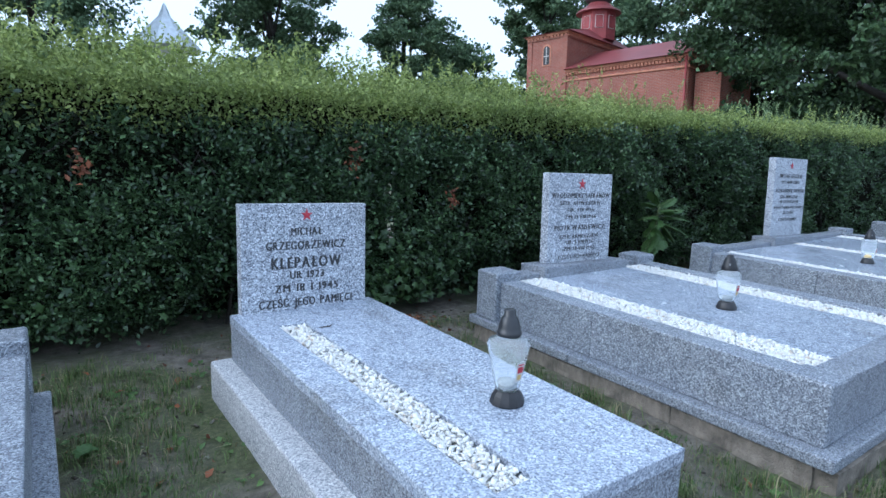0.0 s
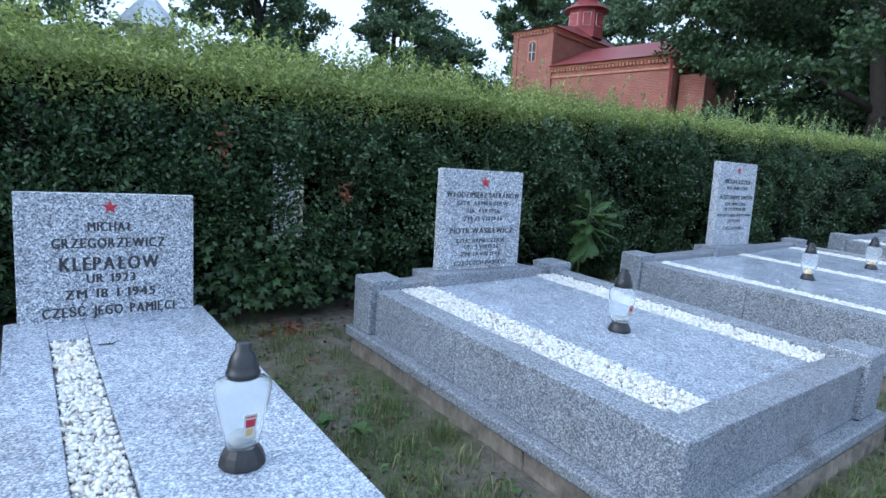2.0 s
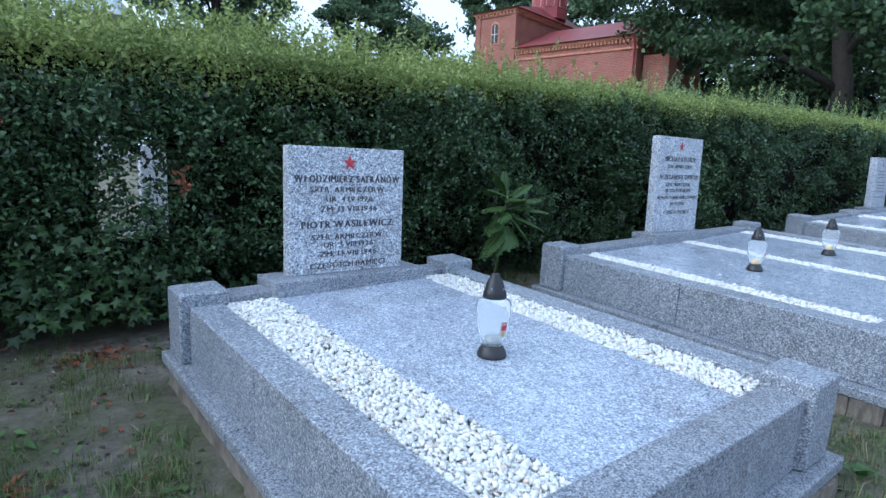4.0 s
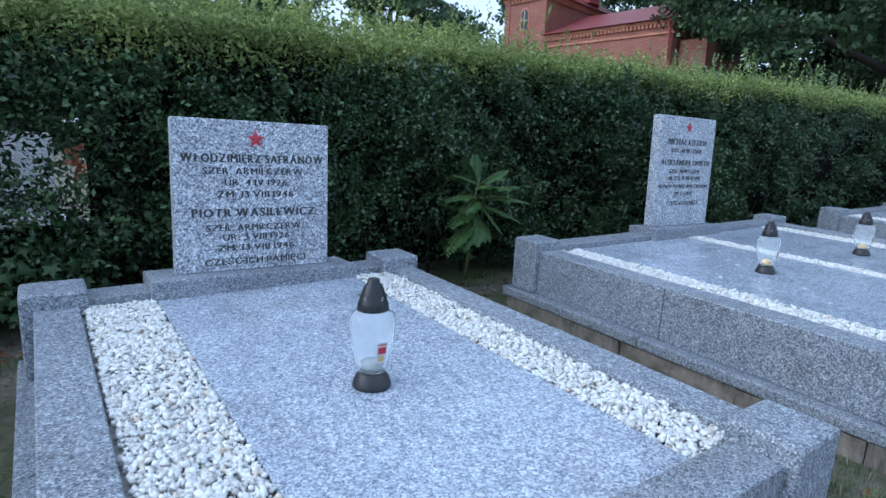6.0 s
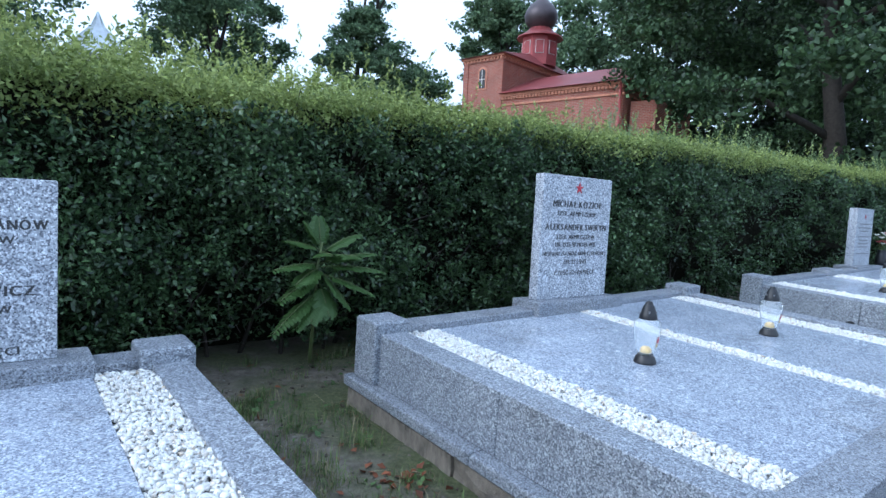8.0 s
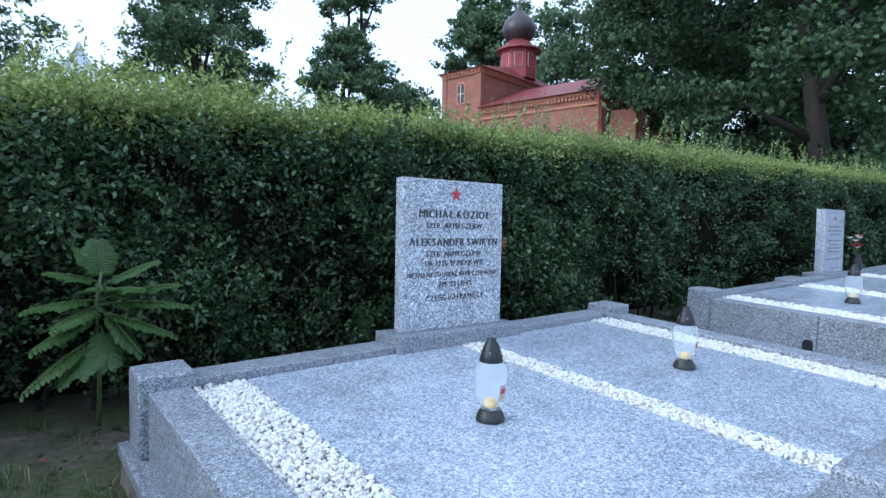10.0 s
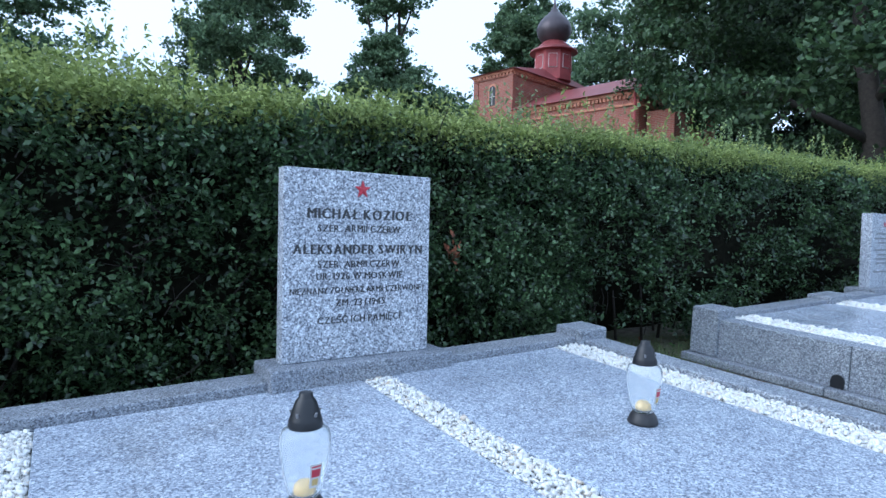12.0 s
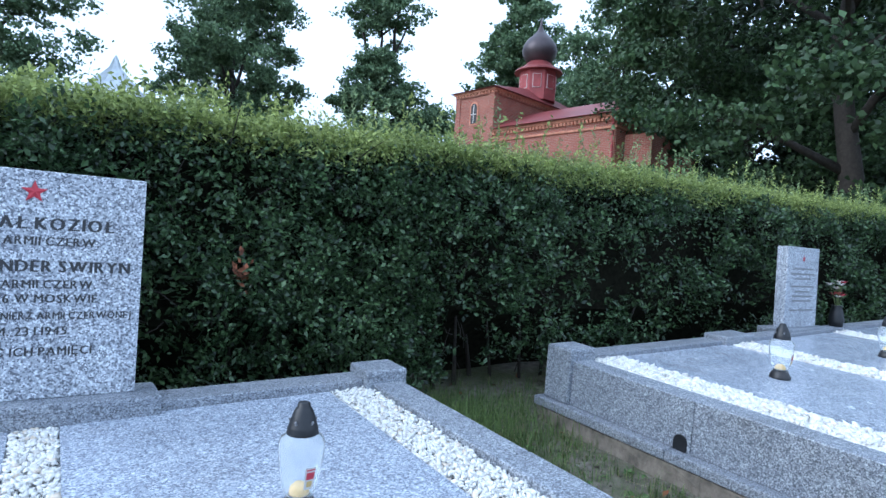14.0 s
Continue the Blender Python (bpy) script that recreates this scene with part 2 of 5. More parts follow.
def box(x0, x1, y0, y1, z0, z1, bevel=0.006, bm=None):
    bm2 = bmesh.new()
    bmesh.ops.create_cube(bm2, size=1)
    for v in bm2.verts:
        v.co = Vector(((x0 + x1) / 2 + v.co.x * (x1 - x0), (y0 + y1) / 2 + v.co.y * (y1 - y0), (z0 + z1) / 2 + v.co.z * (z1 - z0)))
    if bevel:
        bmesh.ops.bevel(bm2, geom=bm2.edges[:], offset=bevel, segments=2, affect="EDGES", profile=0.5)
    if bm is None:
        return bm2
    tmp = bpy.data.meshes.new("tmp")
    bm2.to_mesh(tmp)
    bm2.free()
    bm.from_mesh(tmp)
    bpy.data.meshes.remove(tmp)
    return bm


def lathe(profile, n=28, bm=None):
    """A turned body from (radius, height) pairs."""
    bm = bm or bmesh.new()
    rings = []
    for r, z in profile:
        rings.append([bm.verts.new((r * math.cos(2 * math.pi * k / n), r * math.sin(2 * math.pi * k / n), z)) for k in range(n)] if r > 1e-5 else [bm.verts.new((0, 0, z))])
    for a, b in zip(rings, rings[1:]):
        for k in range(n):
            p, q = k, (k + 1) % n
            if len(a) > 1 and len(b) > 1:
                bm.faces.new((a[p], a[q], b[q], b[p]))
            elif len(a) > 1:
                bm.faces.new((a[p], a[q], b[0]))
            elif len(b) > 1:
                bm.faces.new((a[0], b[q], b[p]))
    return bm


def sheet(name, verts, faces, material, smooth=False):
    """A mesh from arrays of vertices and quads or triangles of one size."""
    verts, faces = np.asarray(verts, np.float32), np.asarray(faces, np.int32)
    me = bpy.data.meshes.new(name)
    me.vertices.add(len(verts))
    me.vertices.foreach_set("co", verts.ravel())
    k = faces.shape[1]
    me.loops.add(faces.size)
    me.loops.foreach_set("vertex_index", faces.ravel())
    me.polygons.add(len(faces))
    me.polygons.foreach_set("loop_start", np.arange(0, faces.size, k, dtype=np.int32))
    me.polygons.foreach_set("loop_total", np.full(len(faces), k, np.int32))
    if smooth:
        me.polygons.foreach_set("use_smooth", np.ones(len(faces), bool))
    me.update(calc_edges=True)
    me.materials.append(material)
    return me


def leaves(name, centres, size, material, rng, normals=None, spread=0.8, aspect=0.55):
    """Many folded leaves at the given places."""
    n = len(centres)
    s = size * rng.uniform(0.6, 1.35, (n, 1))
    nrm = rng.normal(size=(n, 3)) * spread
    if normals is not None:
        nrm = nrm + normals
    nrm /= np.linalg.norm(nrm, axis=1, keepdims=True) + 1e-9
    a = rng.normal(size=(n, 3))
    a -= (a * nrm).sum(1, keepdims=True) * nrm
    a /= np.linalg.norm(a, axis=1, keepdims=True) + 1e-9
    b = np.cross(nrm, a)
    v = np.empty((n, 4, 3))
    v[:, 0] = centres - a * s * 0.5
    v[:, 1] = centres + b * s * aspect * 0.5 + nrm * s * 0.12 - a * s * 0.05
    v[:, 2] = centres + a * s * 0.5
    v[:, 3] = centres - b * s * aspect * 0.5 + nrm * s * 0.12 - a * s * 0.05
    i = np.arange(n)[:, None] * 4
    f = np.concatenate([i + [0, 1, 2], i + [0, 2, 3]])
    return sheet(name, v.reshape(-1, 3), f, material)


def tube(points, radii, n=8, bm=None):
    bm = bm or bmesh.new()
    rings = []
    for k, (p, r) in enumerate(zip(points, radii)):
        p = Vector(p)
        d = (Vector(points[min(k + 1, len(points) - 1)]) - Vector(points[max(k - 1, 0)])).normalized()
        a = d.orthogonal().normalized() if k == 0 else (a - d * a.dot(d)).normalized()
        b = d.cross(a)
        rings.append([bm.verts.new(p + r * (a * math.cos(2 * math.pi * j / n) + b * math.sin(2 * math.pi * j / n))) for j in range(n)])
    for u, w in zip(rings, rings[1:]):
        for j in range(n):
            bm.faces.new((u[j], u[(j + 1) % n], w[(j + 1) % n], w[j]))
    bm.faces.new(rings[0][::-1])
    bm.faces.new(rings[-1])
    return bm


# ---- ground, path ----
def build_ground():
    xs = np.unique(np.concatenate([np.linspace(-150, -8, 8), np.linspace(-8, 26, 137), np.linspace(26, 400, 12)]))
    ys = np.unique(np.concatenate([np.linspace(-200, -4, 8), [-2.46], np.linspace(-2.44, 2.2, 47), np.linspace(2.2, 400, 12)]))
    verts = []
    for y in ys:
        for x in xs:
            z = gz(x, y)
            if -8 < x < 26 and -2.44 < y < 2.2:
                z += 0.018 * noise.noise((x * 2.3, y * 2.3, 1)) + 0.008 * noise.noise((x * 9, y * 9, 4))
            if y < -2.45:
                z = gz(x, -2.46) - 0.03
            verts.append((x, y, z))
    w = len(xs)
    faces = [(j * w + i, j * w + i + 1, (j + 1) * w + i + 1, (j + 1) * w + i) for j in range(len(ys) - 1) for i in range(w - 1)]
    return tagged(new("ground", sheet("ground", verts, faces, M_GROUND, True)), "bare soil with patchy trampled grass beside the graves", "ground", kind="structure")


ground = build_ground()


def build_path():
    bm = bmesh.new()
    for x0, x1 in ((-8.0, 26.0),):
        vs = [bm.verts.new((x, y, gz(x, -2.46) - 0.02)) for x, y in ((x0, -5.5), (x1, -5.5), (x1, -2.56), (x0, -2.56))]
        bm.faces.new(vs)
    return tagged(part("path", bm, M_PATH), "grey-brown paved footpath running along the graves", "path", kind="structure")


build_path()


def build_path_kerb():
    edge = tagged(new("path_edging"), "weathered grey concrete edging of the footpath", "kerb", kind="structure")
    me = mesh_from("kerb_stone", box(-0.496, 0.496, -0.05, 0.05, -0.1, 0.045, 0.012), M_KERB)
    for k in range(34):
        x = -7.5 + k
        ob = new("kerb_stone", me)
        ob.parent = edge
        ob.matrix_basis = pose(x, -2.51 + random.uniform(-0.006, 0.006), gz(x, -2.46) + random.uniform(-0.008, 0.004), 0, -1.15, random.uniform(-0.4, 0.4))


build_path_kerb()

# ---- graves ----
def tilt_frame(x, y=-2.15):
    """The frame of a grave: it lies along the sloping ground."""
    return Matrix.Translation((x, y, gz(x, y))) @ Euler((math.atan(SY), -math.atan(SX), 0)).to_matrix().to_4x4()


def lumps_mesh(name, p, s, material, rng):
    """Small broken stones or clods at the places p, of half sizes s."""
    n = len(p)
    # broken stones: six-sided lumps with every corner pushed about
    base = np.array([(i, j, k) for i in (-1, 1) for j in (-1, 1) for k in (-1, 1)], float) * 0.72
    fac = np.array([(0, 1, 3), (0, 3, 2), (4, 6, 7), (4, 7, 5), (0, 4, 5), (0, 5, 1), (2, 3, 7), (2, 7, 6), (0, 2, 6), (0, 6, 4), (1, 5, 7), (1, 7, 3)])
    a = rng.uniform(0, 2 * np.pi, n)
    c, d = np.cos(a), np.sin(a)
    v = (base[None] + rng.normal(0, 0.33, (n, 8, 3))) * s
    e = rng.uniform(-0.9, 0.9, (n, 1))
    v = np.stack([v[..., 0], v[..., 1] * np.cos(e) - v[..., 2] * np.sin(e), v[..., 1] * np.sin(e) + v[..., 2] * np.cos(e)], -1)
    v = np.stack([v[..., 0] * c[:, None] - v[..., 1] * d[:, None], v[..., 0] * d[:, None] + v[..., 1] * c[:, None], v[..., 2]], -1) + p[:, None]
    f = fac[None] + (np.arange(n) * len(base))[:, None, None]
    return sheet(name, v.reshape(-1, 3), f.reshape(-1, 3), material)


def pebbles(name, m, x0, x1, y0, y1, z, label, seed, count_per_m2=13500, grain=1.0):
    rng = np.random.default_rng(seed)
    n = int((x1 - x0) * (y1 - y0) * count_per_m2)
    p = np.stack([rng.uniform(x0, x1, n), rng.uniform(y0, y1, n), z + rng.uniform(-0.004, 0.016, n) - 0.004 * np.abs(np.sin(rng.uniform(0, 9, n)))], -1)
    s = grain * rng.uniform(0.0052, 0.0098, (n, 1, 1)) * rng.uniform(0.65, 1.4, (n, 1, 3)) * np.array([1, 1, 0.8])
    ob = new(name, lumps_mesh(name, p, s, M_GRAVEL, rng))
    ob.matrix_basis = m
    return tagged(ob, label, "gravel", kind="stuff")


BLOCKS = []


def footing_blocks(g, w, l, seed):
    """A course of rough blocks, set back a little under the plinth."""
    rng = random.Random(seed + 40)
    if not BLOCKS:
        for k in range(5):
            bm = box(-0.5, 0.5, -0.05, 0.05, -0.15, 0.1, 0)
            bmesh.ops.subdivide_edges(bm, edges=bm.edges[:], cuts=3, use_grid_fill=True)
            for v in bm.verts:
                q = v.co
                j = noise.noise((q.x * 7 + k * 9, q.y * 9, q.z * 11))
                v.co = q + Vector((0.012 * j, 0.016 * noise.noise((q.x * 9, k * 5, q.z * 14)), 0.006 * j if q.z < 0.09 else 0))
            BLOCKS.append(mesh_from("footing_block", bm, M_EARTH_STONE))
    def course(ax, ay, ux, uy, length):
        at = 0.0
        while at < length - 0.02:
            b = min(rng.uniform(0.3, 0.9), length - at)
            ob = new("footing_block", BLOCKS[rng.randrange(5)])
            ob.parent = g
            ob.matrix_basis = pose(ax + ux * (at + b / 2), ay + uy * (at + b / 2), rng.uniform(-0.006, -0.001), 0, 0, math.degrees(math.atan2(uy, ux)) + rng.uniform(-1, 1)) @ Matrix.Diagonal((b - rng.uniform(0.001, 0.007), 1, 1, 1)) @ Matrix.Translation((0, rng.uniform(-0.01, 0.008), 0))
            at += b
    course(-0.035, -0.025, 1, 0, w + 0.07)
    course(-0.012, l, 0, -1, l)
    course(w + 0.012, 0, 0, 1, l)


def tomb(x0, width, length, slabs, strips, posts, h=0.43, kerb=0.15, label="", seed=1, group="kerbed granite graves", fine=True, sink=0.018):
    """A kerbed granite grave: footing, plinth, four kerbs, corner posts, slabs and beds of white gravel.
    slabs and strips are (from, to) across the width; posts are (x, y, width, depth, rise)."""
    m = tilt_frame(x0)
    g = thing("grave_surround", label, "grave", group)
    g.matrix_basis = m
    w, l = width, length
    part("footing", box(0.0, w, 0.0, l, -0.15, 0.1, 0.01), M_SOILY, g, "soil-stained footing under the plinth")
    footing_blocks(g, w, l, seed)
    rng = random.Random(seed)
    cut = l * rng.uniform(0.52, 0.6)
    for y0, y1 in ((-0.075, cut - 0.0015), (cut + 0.0015, l + 0.05)):
        part("plinth", box(-0.075, w + 0.075, y0, y1, 0.1, 0.158, 0.009), M_SAWN, g)
    for kx in (0, w - kerb):
        cut = l * rng.uniform(0.44, 0.56)
        part("kerb", box(kx, kx + kerb, 0, cut - 0.001, 0.158, h, 0.006), M_ROUGH, g)
        part("kerb", box(kx, kx + kerb, cut + 0.001, l, 0.158, h - 0.002, 0.006), M_ROUGH, g)
    n = max(1, round(w / 1.9))
    for k in range(n):
        u0, u1 = kerb + (w - 2 * kerb) * k / n, kerb + (w - 2 * kerb) * (k + 1) / n
        part("kerb", box(u0 + 0.001, u1 - 0.001, 0.003, kerb, 0.158, h - 0.003, 0.006), M_SAWN, g)
    part("kerb", box(kerb, w - kerb, l - 0.16, l - 0.003, 0.158, h + 0.012, 0.006), M_SAWN, g)
    for px, py, pw, pd, rise in posts:
        part("post", box(px, px + pw, py, py + pd, 0.158, h + rise, 0.014), M_ROUGH, g)
    part("bed", box(kerb, w - kerb, kerb, l - 0.16, 0.158, h - sink - 0.024, 0), M_PEBBLE_BED, g)
    for a, b in slabs:
        part("slab", box(a, b, kerb + 0.004, l - 0.165, h - sink - 0.022, h - sink, 0.005), M_POLISHED, g, "polished grey granite cover slab")
    for k, (a, b) in enumerate(strips):
        pebbles("white_gravel", m, a + 0.005, b - 0.005, kerb + 0.008, l - 0.17, h - sink - 0.012, "bed of white marble pebbles between granite edges", seed * 10 + k, 13500 if fine else 5000, 1.0 if fine else 1.8)
    return g


GLYPHS = {}


def glyph(ch, bold):
    """One capital as a thin raised mesh, drawn once; returns its mesh, left edge and width for a letter size of 1."""
    if (ch, bold) not in GLYPHS:
        cu = bpy.data.curves.new("letter", "FONT")
        cu.body, cu.size, cu.extrude, cu.resolution_u = ch, 1.0, 0.02, 3
        tmp = bpy.data.objects.new("tmp", cu)
        scene.collection.objects.link(tmp)
        me = bpy.data.meshes.new_from_object(tmp.evaluated_get(bpy.context.evaluated_depsgraph_get()))
        bpy.data.objects.remove(tmp)
        bpy.data.curves.remove(cu)
        if bold:
            # a heavier stroke: the same letter cut twice, side by side
            bm = bmesh.new()
            for k in (-1, 1):
                bm.from_mesh(me)
                bm.verts.ensure_lookup_table()
                for v in bm.verts[-len(me.vertices):]:
                    v.co.x += k * bold
                    v.co.z += 0.003 * k
            bm.to_mesh(me)
            bm.free()
        me.name = "letter"
        me.materials.clear()
        me.materials.append(M_LETTER)
        xs = [v.co.x for v in me.vertices]
        GLYPHS[ch, bold] = (me, min(xs), max(xs) - min(xs))
    return GLYPHS[ch, bold]


def text_line(text, size, width, x, z, y, parent, bold=0.0):
    """One line of cut lettering, letter by letter, brought to a given width."""
    gap, space, at, row = 0.11, 0.26, 0.0, []
    for ch in text:
        if ch == " ":
            at += space
            continue
        me, left, w = glyph(ch, 0.03 + max(bold, 0.018 if size > 0.05 else 0.0))
        row.append((me, at - left))
        at += w + gap
    total = at - gap
    k = width / total
    for me, u in row:
        ob = new("letter", me)
        ob.parent = parent
        ob.matrix_basis = pose(x - width / 2 + u * k, y, z, 90, 0, 0) @ Matrix.Diagonal((k, size, 0.05, 1))


def star(x, z, y, r, parent):
    bm = bmesh.new()
    pts = [(r * (1 if k % 2 == 0 else 0.4) * math.sin(k * math.pi / 5), r * (1 if k % 2 == 0 else 0.4) * math.cos(k * math.pi / 5)) for k in range(10)]
    rim = [bm.verts.new((x + a, y - 0.002, z + b)) for a, b in pts]
    mid = bm.verts.new((x, y - 0.007, z))
    back = [bm.verts.new((x + a, y + 0.002, z + b)) for a, b in pts]
    for k in range(10):
        bm.faces.new((rim[k], mid, rim[(k + 1) % 10]))
        bm.faces.new((rim[k], rim[(k + 1) % 10], back[(k + 1) % 10], back[k]))
    bmesh.ops.recalc_face_normals(bm, faces=bm.faces)
    return part("star", bm, M_RED, parent, "small red five-pointed star")


def headstone(x0, x1, z0, z1, lines, star_z, star_r=0.04, base=None, thick=0.075, label="", y=0.0, material=None):
    """lines: (text, height of the letters, width, z of the foot line, bold)."""
    hs = thing("headstone", label, "headstone", "granite headstones of the row")
    part("stone", box(x0, x1, y, y + thick, z0, z1, 0.005), material or M_STONE, hs)
    if base:
        part("base", box(base[0], base[1], y - 0.1, y + thick + 0.08, base[2], z0, 0.008), M_SAWN, hs)
    xc = (x0 + x1) / 2
    if star_r:
        star(xc, star_z, y, star_r, hs)
    for text, size, width, z, bold in lines:
        text_line(text, size, width, xc, z, y - 0.0005, hs, bold)
    return hs


# ---- the row of graves ----
tomb(2.80, 1.71, 2.25, [(0.43, 1.35)], [(0.16, 0.43), (1.35, 1.575)],
     [(-0.004, -0.004, 0.19, 0.19, 0.003), (-0.045, 2.05, 0.23, 0.21, 0.06), (1.515, 2.05, 0.22, 0.21, 0.06), (1.505, -0.03, 0.22, 0.2, 0.055)], h=0.438, kerb=0.15, sink=0.018,
     label="kerbed grey granite grave with one polished slab and two gravel strips", seed=2)
headstone(3.315, 4.03, 0.60, 1.288,
          [("WŁODZIMIERZ SAFRANÓW", 0.054, 0.657, 1.099, 0), ("SZER. ARMII CZERW.", 0.042, 0.476, 1.046, 0), ("UR. 4 IV 1926", 0.042, 0.289, 0.994, 0),
           ("ZM. 13 VIII 1946", 0.042, 0.356, 0.94, 0), ("PIOTR WASILEWICZ", 0.054, 0.577, 0.852, 0), ("SZER. ARMII CZERW.", 0.042, 0.457, 0.787, 0),
           ("UR. 3 VIII 1926", 0.042, 0.313, 0.742, 0), ("ZM. 13 VIII 1946", 0.042, 0.361, 0.692, 0), ("CZEŚĆ ICH PAMIĘCI", 0.042, 0.476, 0.629, 0)],
          1.206, 0.045, (3.2, 4.15, 0.51), label="upright light grey granite headstone with dark inscription of two soldiers", y=-0.03)

tomb(5.46, 3.23, 2.25, [(0.41, 1.62), (1.77, 2.85)], [(0.16, 0.41), (1.62, 1.77), (2.85, 3.07)],
     [(-0.004, -0.004, 0.19, 0.19, 0.003), (-0.035, 2.05, 0.22, 0.21, 0.06), (3.03, 2.05, 0.23, 0.21, 0.06), (1.55, -0.05, 0.22, 0.22, 0.03), (3.035, -0.05, 0.22, 0.2, 0.05)], h=0.44, kerb=0.16, sink=0.025,
     label="wide kerbed granite grave with two slabs and three gravel strips", seed=3)
headstone(6.73, 7.472, 0.672, 1.53,
          [("MICHAŁ KOZIOŁ", 0.066, 0.53, 1.311, 0), ("SZER. ARMII CZERW.", 0.046, 0.432, 1.252, 0), ("ALEKSANDER SWIRYN", 0.062, 0.657, 1.152, 0),
           ("SZER. ARMII CZERW.", 0.046, 0.427, 1.09, 0), ("UR. 1926 W MOSKWIE", 0.046, 0.44, 1.036, 0), ("NIEZNANY ŻOŁNIERZ ARMII CZERWONEJ", 0.039, 0.68, 0.974, 0),
           ("ZM. 23 I 1945", 0.046, 0.252, 0.914, 0), ("CZEŚĆ ICH PAMIĘCI", 0.046, 0.423, 0.837, 0)],
          1.449, 0.044, (6.655, 7.56, 0.56), label="tall light grey granite headstone with dark inscription and red star", y=-0.03)


def low_tomb(x0, w, y0, y1, label):
    """A lower grave of one light granite lid over a terrazzo plinth, with a single strip of pebbles."""
    m = tilt_frame(x0, y0)
    g = thing("grave_tomb", label, "grave")
    g.matrix_basis = m
    l, h = y1 - y0, 0.445
    part("plinth", box(-0.1, w + 0.1, -0.2, l + 0.04, -0.1, 0.2, 0.012), M_TERRAZZO, g, "pale terrazzo plinth")
    part("body", box(0, w, 0, l, 0.2, h - 0.05, 0.004), M_SAWN, g)
    a, b, f, e = 0.15, 0.29, 0.13, l - 0.3
    part("lid", box(-0.003, a, -0.005, l, h - 0.05, h, 0.005), M_POLISHED, g)
    part("lid", box(b, w + 0.003, -0.005, l, h - 0.05, h, 0.005), M_POLISHED, g)
    part("lid", box(a, b, -0.005, f, h - 0.05, h, 0.004), M_POLISHED, g)
    part("lid", box(a, b, e, l, h - 0.05, h, 0.004), M_POLISHED, g)
    part("bed", box(a, b, f, e, h - 0.05, h - 0.03, 0), M_PEBBLE_BED, g)
    pebbles("white_gravel", m, a + 0.006, b - 0.006, f + 0.006, e - 0.006, h - 0.022, "narrow strip of white marble pebbles set in a grave lid", 77)
    return g


low_tomb(0.995, 0.805, -2.12, -0.04, "low granite grave with one narrow pebble strip, pale plinth")
headstone(1.03, 1.745, 0.44, 1.075,
          [("MICHAŁ", 0.06, 0.18, 0.906, 0.014), ("GRZEGORZEWICZ", 0.064, 0.455, 0.83, 0.014), ("KLEPAŁOW", 0.089, 0.40, 0.727, 0.016),
           ("UR  1923", 0.058, 0.198, 0.67, 0.012), ("ZM  18  I  1945", 0.06, 0.367, 0.599, 0.012), ("CZEŚĆ  JEGO  PAMIĘCI", 0.064, 0.538, 0.518, 0.012)],
          1.015, 0.036, None, 0.07, label="square light grey granite headstone with bold dark capitals and red star", y=-0.11)


